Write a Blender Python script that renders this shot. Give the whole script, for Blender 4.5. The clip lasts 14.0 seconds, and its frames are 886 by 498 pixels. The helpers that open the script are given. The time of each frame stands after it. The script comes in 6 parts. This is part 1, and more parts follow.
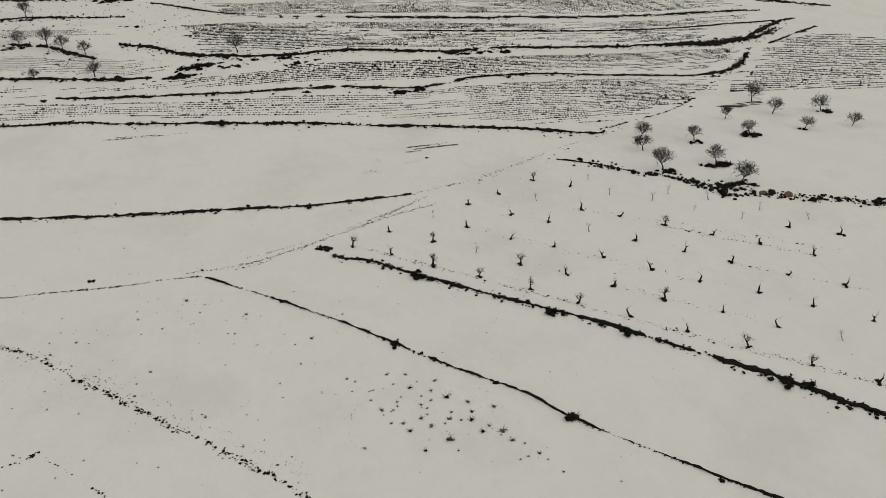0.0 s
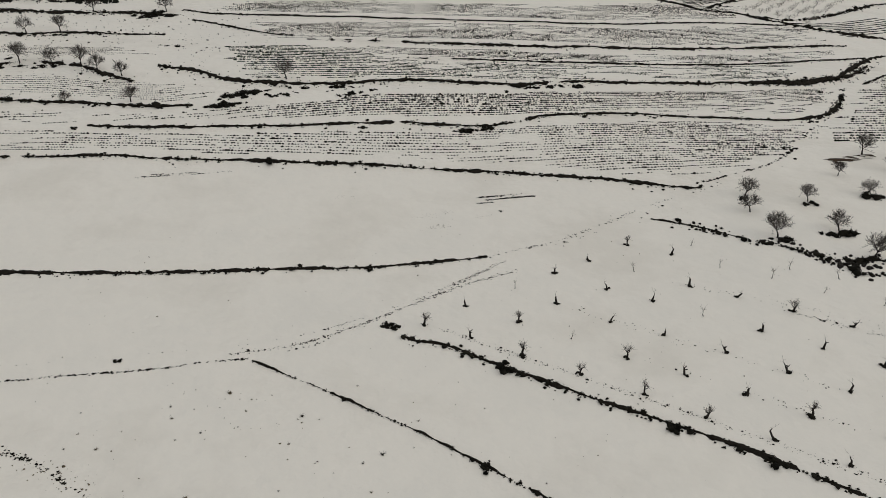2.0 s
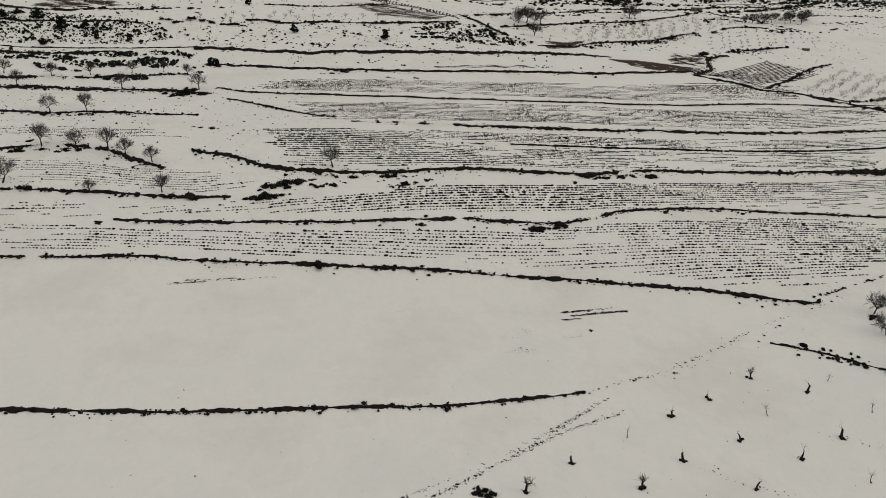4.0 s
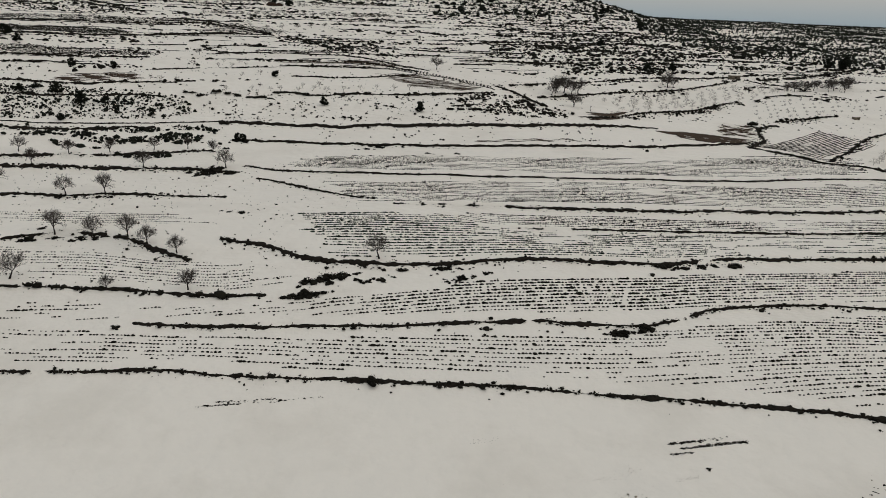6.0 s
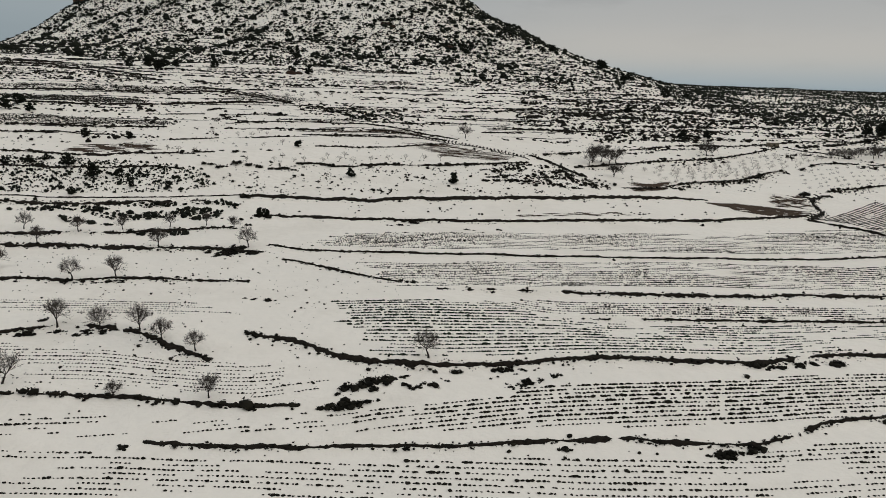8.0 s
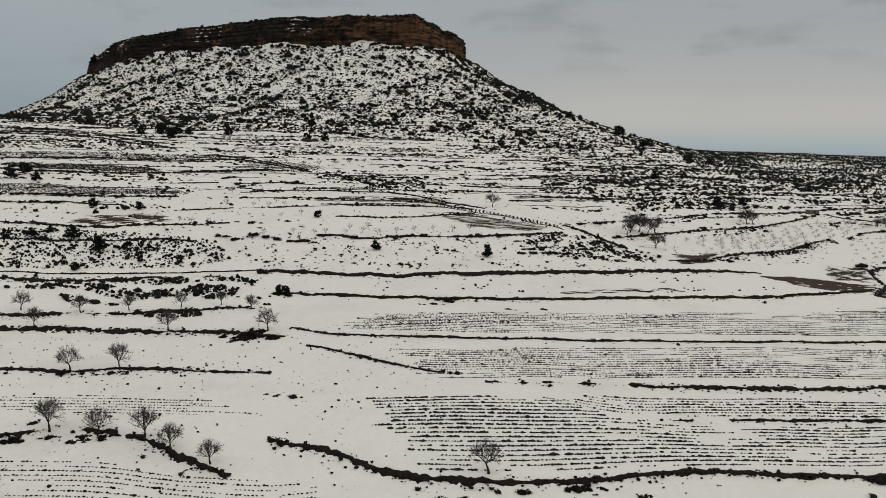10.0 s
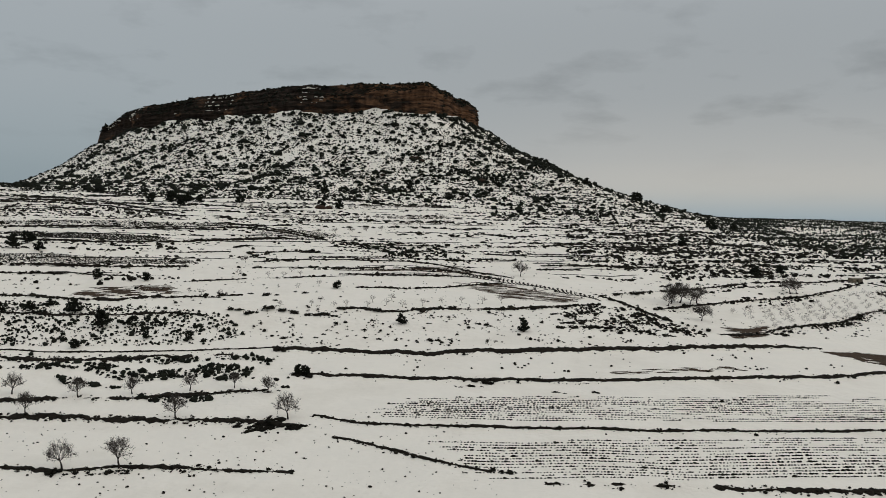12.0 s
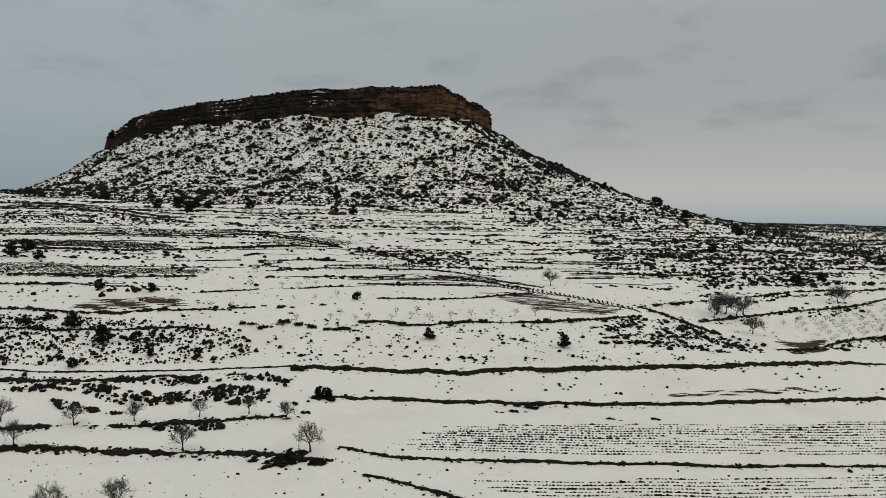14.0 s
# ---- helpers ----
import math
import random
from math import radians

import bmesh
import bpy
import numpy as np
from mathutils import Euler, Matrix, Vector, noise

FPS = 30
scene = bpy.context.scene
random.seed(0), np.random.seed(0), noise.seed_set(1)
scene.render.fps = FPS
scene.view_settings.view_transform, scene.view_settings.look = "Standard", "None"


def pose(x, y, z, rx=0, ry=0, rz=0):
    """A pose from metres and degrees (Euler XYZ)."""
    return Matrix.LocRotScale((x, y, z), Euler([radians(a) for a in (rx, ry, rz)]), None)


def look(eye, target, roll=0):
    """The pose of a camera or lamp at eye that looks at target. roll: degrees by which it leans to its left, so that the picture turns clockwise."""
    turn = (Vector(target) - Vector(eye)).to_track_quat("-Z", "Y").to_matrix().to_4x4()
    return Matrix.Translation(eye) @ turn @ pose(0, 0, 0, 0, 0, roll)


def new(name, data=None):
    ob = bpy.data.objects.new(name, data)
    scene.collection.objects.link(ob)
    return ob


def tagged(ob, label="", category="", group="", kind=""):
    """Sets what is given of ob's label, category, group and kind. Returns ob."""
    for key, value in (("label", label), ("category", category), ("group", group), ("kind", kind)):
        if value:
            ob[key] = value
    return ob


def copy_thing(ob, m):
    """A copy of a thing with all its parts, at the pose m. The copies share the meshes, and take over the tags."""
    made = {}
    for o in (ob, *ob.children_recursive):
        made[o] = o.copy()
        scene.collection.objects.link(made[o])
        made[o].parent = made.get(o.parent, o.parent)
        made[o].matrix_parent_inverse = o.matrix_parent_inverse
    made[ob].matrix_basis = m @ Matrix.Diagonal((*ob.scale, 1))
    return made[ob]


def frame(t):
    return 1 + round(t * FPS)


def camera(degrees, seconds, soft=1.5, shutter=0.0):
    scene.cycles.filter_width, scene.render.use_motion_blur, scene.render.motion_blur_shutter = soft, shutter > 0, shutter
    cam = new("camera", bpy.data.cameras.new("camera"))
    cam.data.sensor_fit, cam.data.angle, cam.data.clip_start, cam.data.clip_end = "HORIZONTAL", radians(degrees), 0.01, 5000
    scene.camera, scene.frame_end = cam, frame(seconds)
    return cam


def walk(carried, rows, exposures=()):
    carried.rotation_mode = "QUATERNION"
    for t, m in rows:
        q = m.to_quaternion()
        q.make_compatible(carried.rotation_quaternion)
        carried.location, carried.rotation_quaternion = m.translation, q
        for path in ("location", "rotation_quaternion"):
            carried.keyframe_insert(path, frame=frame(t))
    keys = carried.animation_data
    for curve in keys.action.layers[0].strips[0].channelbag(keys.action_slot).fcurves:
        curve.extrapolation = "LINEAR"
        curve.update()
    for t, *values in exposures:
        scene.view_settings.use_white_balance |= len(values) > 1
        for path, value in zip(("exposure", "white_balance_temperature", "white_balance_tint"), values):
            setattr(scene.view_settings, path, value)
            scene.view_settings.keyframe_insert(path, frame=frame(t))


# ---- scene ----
cam = camera(55.62, 14.0, soft=0.8)
# Seconds, the drone's place, yaw to the left, pitch up and roll.
ROWS = [
    (0, 0.00, 0.00, 51.80, -7.80, -24.63, 0.71),
    (0.5, -0.93, 4.91, 51.86, -7.44, -24.60, 1.14),
    (1, -2.13, 10.09, 51.82, -6.96, -24.53, 1.53),
    (1.5, -3.64, 15.36, 51.64, -6.39, -24.34, 1.85),
    (2, -5.39, 20.63, 51.33, -6.05, -23.73, 2.14),
    (2.5, -7.27, 25.84, 51.20, -5.83, -22.91, 2.33),
    (3, -9.17, 30.97, 51.01, -5.56, -21.69, 2.43),
    (5.5, -17.85, 55.82, 50.79, -4.22, -16.09, 1.96),
    (6, -19.42, 60.62, 50.64, -3.98, -15.01, 1.86),
    (6.5, -20.92, 65.32, 50.47, -3.74, -13.92, 1.73),
    (7, -22.45, 70.23, 50.40, -3.53, -12.83, 1.65),
    (7.5, -23.92, 75.05, 50.37, -3.32, -11.73, 1.58),
    (8, -25.40, 79.88, 50.27, -3.15, -10.63, 1.54),
    (10.5, -32.42, 103.16, 50.02, -2.38, -5.02, 1.17),
    (11, -33.77, 107.61, 49.84, -2.25, -3.85, 1.10),
    (11.5, -35.14, 111.85, 49.77, -2.12, -2.71, 1.07),
    (12, -36.45, 116.09, 49.68, -1.98, -1.58, 1.04),
    (12.5, -37.67, 120.42, 49.61, -1.85, -1.16, 0.97),
    (13, -38.84, 124.72, 49.49, -1.73, -1.15, 0.91),
    (13.5, -40.07, 129.09, 49.35, -1.60, -1.12, 0.88),
    (14, -41.34, 133.62, 49.51, -1.50, -1.15, 0.84),
]


def aim(x, y, z, yaw, pitch, roll):
    a, p = radians(yaw), radians(pitch)
    return look((x, y, z), (x - 100 * math.sin(a) * math.cos(p), y + 100 * math.cos(a) * math.cos(p), z + 100 * math.sin(p)), roll)


walk(cam, [(t, aim(*row)) for t, *row in ROWS], [(0, -0.19, 6500, 10), (3, -0.19, 6500, 10), (6.5, -0.19, 6500, 10), (7.0, -0.16, 6500, 10), (7.5, -0.06, 6490, 10),
                                                (8.5, -0.02, 6480, 9.7), (11, -0.02, 6430, 9), (14, -0.02, 6390, 8.4)])


# ---- daylight: a winter overcast, thinner towards the horizon on the sun's side ----
SUN_ELEVATION, SUN_AZIMUTH = radians(32), radians(115)
world = bpy.data.worlds.new("overcast_sky")
scene.world = world
world.use_nodes = True
wn, wl = world.node_tree.nodes, world.node_tree.links
wn.clear()
out = wn.new("ShaderNodeOutputWorld")
back = wn.new("ShaderNodeBackground")
sky = wn.new("ShaderNodeTexSky")
sky.sky_type, sky.sun_disc = "NISHITA", False
sky.sun_elevation, sky.sun_rotation = SUN_ELEVATION, SUN_AZIMUTH
sky_level = wn.new("ShaderNodeVectorMath")
sky_level.operation = "SCALE"
sky_level.inputs["Scale"].default_value = 0.07
place = wn.new("ShaderNodeTexCoord")
split = wn.new("ShaderNodeSeparateXYZ")
deck = wn.new("ShaderNodeValToRGB")
deck.color_ramp.interpolation = "B_SPLINE"
for n, (at, colour) in enumerate([(0.0, (0.24, 0.30, 0.34)), (0.012, (0.24, 0.30, 0.34)), (0.035, (0.25, 0.305, 0.34)), (0.075, (0.295, 0.342, 0.37)),
                                  (0.15, (0.37, 0.40, 0.415)), (0.32, (0.39, 0.415, 0.43)), (1.0, (0.92, 0.93, 0.93))]):
    e = deck.color_ramp.elements[n] if n < 2 else deck.color_ramp.elements.new(at)
    e.position, e.color = at, (*colour, 1)
wl.new(place.outputs["Generated"], split.inputs[0])
wl.new(split.outputs["Z"], deck.inputs[0])
# The deck thins towards the horizon on one side, where the light comes through.
glow = wn.new("ShaderNodeValToRGB")
glow.color_ramp.interpolation = "B_SPLINE"
for n, (at, colour) in enumerate([(0.0, (0.30, 0.375, 0.42)), (0.018, (0.33, 0.40, 0.44)), (0.045, (0.53, 0.505, 0.465)), (0.08, (0.465, 0.46, 0.445)),
                                  (0.15, (0.36, 0.375, 0.38)), (0.32, (0.37, 0.395, 0.41)), (1.0, (0.92, 0.93, 0.93))]):
    e = glow.color_ramp.elements[n] if n < 2 else glow.color_ramp.elements.new(at)
    e.position, e.color = at, (*colour, 1)
wl.new(split.outputs["Z"], glow.inputs[0])
side = wn.new("ShaderNodeMapRange")
side.interpolation_type = "SMOOTHSTEP"
side.inputs["From Min"].default_value, side.inputs["From Max"].default_value = -0.45, 0.3
wl.new(split.outputs["X"], side.inputs["Value"])
sky_mix = wn.new("ShaderNodeMix")
sky_mix.data_type = "RGBA"
wl.new(side.outputs["Result"], sky_mix.inputs["Factor"])
wl.new(deck.outputs["Color"], sky_mix.inputs["A"])
wl.new(glow.outputs["Color"], sky_mix.inputs["B"])
# Cloud bellies: noise on the flat deck overhead, so that they narrow towards the horizon.
lift = wn.new("ShaderNodeMath")
lift.operation = "ADD"
lift.inputs[1].default_value = 0.2
wl.new(split.outputs["Z"], lift.inputs[0])
flat_x, flat_y, flat = wn.new("ShaderNodeMath"), wn.new("ShaderNodeMath"), wn.new("ShaderNodeCombineXYZ")
for node, axis in ((flat_x, "X"), (flat_y, "Y")):
    node.operation = "DIVIDE"
    wl.new(split.outputs[axis], node.inputs[0])
    wl.new(lift.outputs[0], node.inputs[1])
    wl.new(node.outputs[0], flat.inputs[axis])
cloud = wn.new("ShaderNodeTexNoise")
cloud.inputs["Scale"].default_value, cloud.inputs["Detail"].default_value, cloud.inputs["Roughness"].default_value = 2.6, 6, 0.55
drift = wn.new("ShaderNodeMapping")
drift.inputs["Location"].default_value = (3.1, 1.7, 0)
wl.new(flat.outputs[0], drift.inputs["Vector"])
wl.new(drift.outputs[0], cloud.inputs["Vector"])
belly = wn.new("ShaderNodeMapRange")
belly.inputs["From Min"].default_value, belly.inputs["From Max"].default_value = 0.52, 0.72
belly.inputs["To Min"].default_value, belly.inputs["To Max"].default_value = 1.0, 0.78
wl.new(cloud.outputs["Fac"], belly.inputs["Value"])
shade = wn.new("ShaderNodeVectorMath")
shade.operation = "SCALE"
wl.new(sky_mix.outputs["Result"], shade.inputs[0])
# Low over the horizon the deck is even.
fade = wn.new("ShaderNodeMapRange")
fade.interpolation_type = "SMOOTHSTEP"
fade.inputs["From Min"].default_value, fade.inputs["From Max"].default_value = 0.07, 0.14
fade.inputs["To Min"].default_value, fade.inputs["To Max"].default_value = 0.12, 1.0
wl.new(split.outputs["Z"], fade.inputs["Value"])
dim = wn.new("ShaderNodeMix")
dim.inputs["A"].default_value = 1.0
wl.new(fade.outputs["Result"], dim.inputs["Factor"])
wl.new(belly.outputs["Result"], dim.inputs["B"])
wl.new(dim.outputs["Result"], shade.inputs["Scale"])
both = wn.new("ShaderNodeMix")
both.data_type = "RGBA"
both.inputs["Factor"].default_value = 0.92
wl.new(sky.outputs[0], sky_level.inputs[0])
wl.new(sky_level.outputs[0], both.inputs["A"])
wl.new(shade.outputs[0], both.inputs["B"])
wl.new(both.outputs["Result"], back.inputs["Color"])
wl.new(back.outputs[0], out.inputs["Surface"])

sun = new("sun", bpy.data.lights.new("sun", "SUN"))
sun.data.energy, sun.data.angle, sun.data.color = 0.5, radians(40), (1.0, 0.90, 0.78)
sun_from = Vector((math.sin(SUN_AZIMUTH) * math.cos(SUN_ELEVATION), math.cos(SUN_AZIMUTH) * math.cos(SUN_ELEVATION), math.sin(SUN_ELEVATION)))
sun.matrix_world = look(sun_from * 500, (0, 0, 0))


# ---- materials ----
def material(name, colours, scale=1.0, rough=0.9, bump=0.3, bump_scale=8.0, island=0.0, stretch=(1, 1, 1), mid=(0.35, 0.65), gloss=0.08):
    """A procedural surface: noise between the colours in real metres, with finer relief; island: how much alike pieces differ."""
    m = bpy.data.materials.new(name)
    m.use_nodes = True
    nodes, links = m.node_tree.nodes, m.node_tree.links
    bsdf = nodes["Principled BSDF"]
    bsdf.inputs["Roughness"].default_value = rough
    bsdf.inputs["Specular IOR Level"].default_value = gloss
    where = nodes.new("ShaderNodeNewGeometry")
    scaled = nodes.new("ShaderNodeMapping")
    scaled.inputs["Scale"].default_value = stretch
    links.new(where.outputs["Position"], scaled.inputs["Vector"])
    grain = nodes.new("ShaderNodeTexNoise")
    grain.inputs["Scale"].default_value, grain.inputs["Detail"].default_value, grain.inputs["Roughness"].default_value = scale, 8, 0.62
    links.new(scaled.outputs[0], grain.inputs["Vector"])
    ramp = nodes.new("ShaderNodeValToRGB")
    for n, colour in enumerate(colours):
        at = mid[0] + (mid[1] - mid[0]) * n / max(1, len(colours) - 1)
        e = ramp.color_ramp.elements[n] if n < 2 else ramp.color_ramp.elements.new(at)
        e.position, e.color = at, (*colour, 1)
    links.new(grain.outputs["Fac"], ramp.inputs[0])
    colour_out = ramp.outputs["Color"]
    if island:
        vary = nodes.new("ShaderNodeMapRange")
        vary.inputs["To Min"].default_value, vary.inputs["To Max"].default_value = 1 - island, 1 + island
        links.new(where.outputs["Random Per Island"], vary.inputs["Value"])
        level = nodes.new("ShaderNodeVectorMath")
        level.operation = "SCALE"
        links.new(colour_out, level.inputs[0])
        links.new(vary.outputs["Result"], level.inputs["Scale"])
        colour_out = level.outputs[0]
    links.new(colour_out, bsdf.inputs["Base Color"])
    if bump:
        fine = nodes.new("ShaderNodeTexNoise")
        fine.inputs["Scale"].default_value, fine.inputs["Detail"].default_value = bump_scale, 6
        links.new(scaled.outputs[0], fine.inputs["Vector"])
        relief_node = nodes.new("ShaderNodeBump")
        relief_node.inputs["Strength"].default_value, relief_node.inputs["Distance"].default_value = bump, 0.5 / bump_scale
        links.new(fine.outputs["Fac"], relief_node.inputs["Height"])
        links.new(relief_node.outputs[0], bsdf.inputs["Normal"])
    return m


SNOW = material("snow", [(0.782, 0.735, 0.656), (0.842, 0.795, 0.715), (0.812, 0.77, 0.695)], 0.06, 0.75, 0.35, 0.45, gloss=0.2)
EARTH = material("dark_bank_earth", [(0.010, 0.008, 0.0065), (0.022, 0.018, 0.014), (0.014, 0.013, 0.010)], 0.9, 0.95, 0.8, 3.0)
SCRUB = material("winter_scrub", [(0.009, 0.0085, 0.0065), (0.020, 0.018, 0.013)], 0.5, 0.95, 0, island=0.5)
OAK = material("evergreen_leaves", [(0.0075, 0.0092, 0.0065), (0.016, 0.0178, 0.0122)], 0.15, 0.9, 0, island=0.45)
CROP = material("low_bushes", [(0.010, 0.0095, 0.007), (0.022, 0.020, 0.015)], 0.3, 0.95, 0, island=0.45)
SOIL = material("tilled_soil", [(0.030, 0.020, 0.013), (0.065, 0.045, 0.031), (0.042, 0.028, 0.019)], 0.5, 0.95, 0.7, 4.0, stretch=(0.4, 2.0, 1))
BARK = material("almond_bark", [(0.016, 0.014, 0.012), (0.045, 0.038, 0.032)], 3.0, 0.9, 0.6, 12.0)
TWIG = material("bare_twigs", [(0.042, 0.036, 0.032), (0.085, 0.074, 0.066)], 1.0, 0.9, 0, island=0.3)
PALE_TWIG = material("pale_twigs", [(0.20, 0.17, 0.15), (0.30, 0.27, 0.24)], 1.0, 0.9, 0, island=0.2)
DRY_TWIG = material("brown_twigs", [(0.085, 0.072, 0.060), (0.15, 0.13, 0.11)], 1.0, 0.9, 0, island=0.2)
STRAW = material("dry_stems", [(0.10, 0.08, 0.055), (0.18, 0.15, 0.10)], 2.0, 0.9, 0, island=0.4)
ROCK = material("dark_wet_stone", [(0.010, 0.009, 0.008), (0.030, 0.026, 0.022)], 1.5, 0.85, 0.7, 4.0, island=0.3)
TAN_ROCK = material("ochre_boulder_stone", [(0.13, 0.085, 0.05), (0.24, 0.16, 0.10)], 1.2, 0.85, 0.7, 4.0)
WALL_STONE = material("hut_stone", [(0.10, 0.085, 0.065), (0.19, 0.16, 0.12)], 1.2, 0.9, 0.7, 4.0)
BLOCK_STONE = material("fallen_block_stone", [(0.014, 0.010, 0.008), (0.05, 0.031, 0.022), (0.026, 0.018, 0.014)], 0.35, 0.95, 0.8, 1.2)


def cliff_stone():
    """Bedded sandstone: thin dark and brown beds, brighter rust in patches, and dark streaks of water down the face."""
    m = bpy.data.materials.new("bedded_sandstone")
    m.use_nodes = True
    nodes, links = m.node_tree.nodes, m.node_tree.links
    bsdf = nodes["Principled BSDF"]
    bsdf.inputs["Roughness"].default_value, bsdf.inputs["Specular IOR Level"].default_value = 0.95, 0.05
    where = nodes.new("ShaderNodeNewGeometry")

    def noise_of(stretch, scale, detail, rough=0.6):
        scaled, grain = nodes.new("ShaderNodeMapping"), nodes.new("ShaderNodeTexNoise")
        scaled.inputs["Scale"].default_value = stretch
        links.new(where.outputs["Position"], scaled.inputs["Vector"])
        links.new(scaled.outputs[0], grain.inputs["Vector"])
        grain.inputs["Scale"].default_value, grain.inputs["Detail"].default_value, grain.inputs["Roughness"].default_value = scale, detail, rough
        return grain.outputs["Fac"]

    def ramp_of(value, stops):
        ramp = nodes.new("ShaderNodeValToRGB")
        for n, (at, colour) in enumerate(stops):
            e = ramp.color_ramp.elements[n] if n < 2 else ramp.color_ramp.elements.new(at)
            e.position, e.color = at, (*colour, 1)
        links.new(value, ramp.inputs[0])
        return ramp.outputs["Color"]

    def mixed(kind, factor, a, b):
        mix = nodes.new("ShaderNodeMix")
        mix.data_type, mix.blend_type = "RGBA", kind
        if isinstance(factor, float):
            mix.inputs["Factor"].default_value = factor
        else:
            links.new(factor, mix.inputs["Factor"])
        links.new(a, mix.inputs["A"])
        links.new(b, mix.inputs["B"])
        return mix.outputs["Result"]

    beds = noise_of((0.11, 0.11, 1.0), 0.5, 8, 0.68)
    dull = ramp_of(beds, [(0.34, (0.009, 0.0078, 0.007)), (0.5, (0.027, 0.020, 0.016)), (0.6, (0.048, 0.035, 0.027)), (0.68, (0.019, 0.0155, 0.013))])
    rust_beds = ramp_of(beds, [(0.34, (0.016, 0.011, 0.009)), (0.44, (0.085, 0.048, 0.030)), (0.56, (0.165, 0.09, 0.050)), (0.66, (0.088, 0.052, 0.034))])
    # the brighter rust beds are favoured with growing x, round the near corner
    split = nodes.new("ShaderNodeSeparateXYZ")
    links.new(where.outputs["Position"], split.inputs[0])
    towards = nodes.new("ShaderNodeMapRange")
    towards.inputs["From Min"].default_value, towards.inputs["From Max"].default_value = -170, -70
    towards.inputs["To Min"].default_value, towards.inputs["To Max"].default_value = -0.10, 0.07
    links.new(split.outputs["X"], towards.inputs["Value"])
    patch = nodes.new("ShaderNodeMath")
    patch.operation = "ADD"
    links.new(noise_of((1, 1, 2.2), 0.045, 5), patch.inputs[0])
    links.new(towards.outputs["Result"], patch.inputs[1])
    bare = ramp_of(patch.outputs[0], [(0.46, (0, 0, 0)), (0.58, (1, 1, 1))])
    stone = mixed("MIX", bare, dull, rust_beds)
    streaks = ramp_of(noise_of((1, 1, 0.12), 0.22, 4), [(0.36, (0.45, 0.43, 0.42)), (0.52, (1, 1, 1))])
    stone = mixed("MULTIPLY", 0.8, stone, streaks)
    links.new(stone, bsdf.inputs["Base Color"])
    relief_node = nodes.new("ShaderNodeBump")
    relief_node.inputs["Strength"].default_value, relief_node.inputs["Distance"].default_value = 0.9, 0.8
    links.new(noise_of((0.25, 0.25, 1.3), 0.9, 6), relief_node.inputs["Height"])
    links.new(relief_node.outputs[0], bsdf.inputs["Normal"])
    return m


CLIFF = cliff_stone()
CROP_GREEN = material("green_low_bushes", [(0.018, 0.025, 0.017), (0.034, 0.042, 0.030)], 0.3, 0.95, 0, island=0.4)

# Broad relief: heights on a coarse net of the valley side, x across, y away from the start.
NET_X = np.array([-420.0, -180, -80, 0, 80, 180, 420])
NET = np.array([
    (0, -4, 0.9, 2, 1.6, 1.5, 0, -4),
    (100, -1.9, 1.8, 2.4, 2.2, 4.6, 3.5, -1),
    (140, 1.2, 2.4, 3.1, 3.7, 7.4, 6, 0),
    (170, 4.6, 4.1, 5.6, 8.4, 7.8, 6.5, 1.5),
    (205, 9.9, 7.5, 10.4, 13.6, 9.4, 7.2, 3),
    (245, 17.6, 10.9, 13.9, 16.4, 13.4, 10.4, 5),
    (290, 27.8, 17.8, 17.8, 21.3, 17.6, 12.9, 8),
    (340, 38.8, 27.6, 29.0, 28.2, 21.6, 15.7, 11.1),
    (410, 53.3, 39.3, 36.4, 34.9, 30.0, 26, 21),
    (500, 64, 54, 50.8, 45.9, 40.4, 37.0, 32),
    (620, 72, 64, 66, 61, 52, 47, 40.8),
    (800, 76, 76.7, 78, 75.5, 64, 54, 48),
])
# Foot of the cliff round the table mountain, from its far end past its near corner and round the back.
MESA = np.array([(-373, 1035), (-308, 972), (-254, 936), (-205, 906), (-164, 873), (-103, 853), (-46, 837), (-23, 836),
                 (-1, 873), (21, 925), (-10, 1060), (-180, 1140), (-330, 1130)], float)
TALUS = np.array([(0, 143), (40, 121), (100, 95), (165, 73), (230, 55), (280, 40), (330, 22), (450, -60)], float)


def hermite(knots, values, v):
    """Smooth values between knots; values has one row a knot."""
    slope = np.gradient(values, knots, axis=0)
    i = np.clip(np.searchsorted(knots, v) - 1, 0, len(knots) - 2)
    h = knots[i + 1] - knots[i]
    f = np.clip((v - knots[i]) / h, 0, 1)
    shape = (-1,) + (1,) * (values.ndim - 1)
    f, h = f.reshape(shape), h.reshape(shape)
    return ((1 + 2 * f) * (1 - f) ** 2 * values[i] + f * f * (3 - 2 * f) * values[i + 1]
            + h * f * (1 - f) ** 2 * slope[i] - h * f * f * (1 - f) * slope[i + 1])


def edge_distance(x, y, ring, closed=False):
    """Distance from points to a line of plan points, the side (left of its way is positive) and how far along."""
    best, side, along = np.full(x.shape, 1e9), np.ones(x.shape), np.zeros(x.shape)
    run = 0.0
    for n in range(len(ring) - (0 if closed else 1)):
        a, b = ring[n], ring[(n + 1) % len(ring)]
        d = b - a
        length = math.hypot(d[0], d[1])
        f = np.clip(((x - a[0]) * d[0] + (y - a[1]) * d[1]) / length**2, 0, 1)
        dist = np.hypot(x - a[0] - f * d[0], y - a[1] - f * d[1])
        near = dist < best
        best = np.where(near, dist, best)
        side = np.where(near, np.sign(d[0] * (y - a[1]) - d[1] * (x - a[0])), side)
        along = np.where(near, run + f * length, along)
        run += length
    return best, side, along


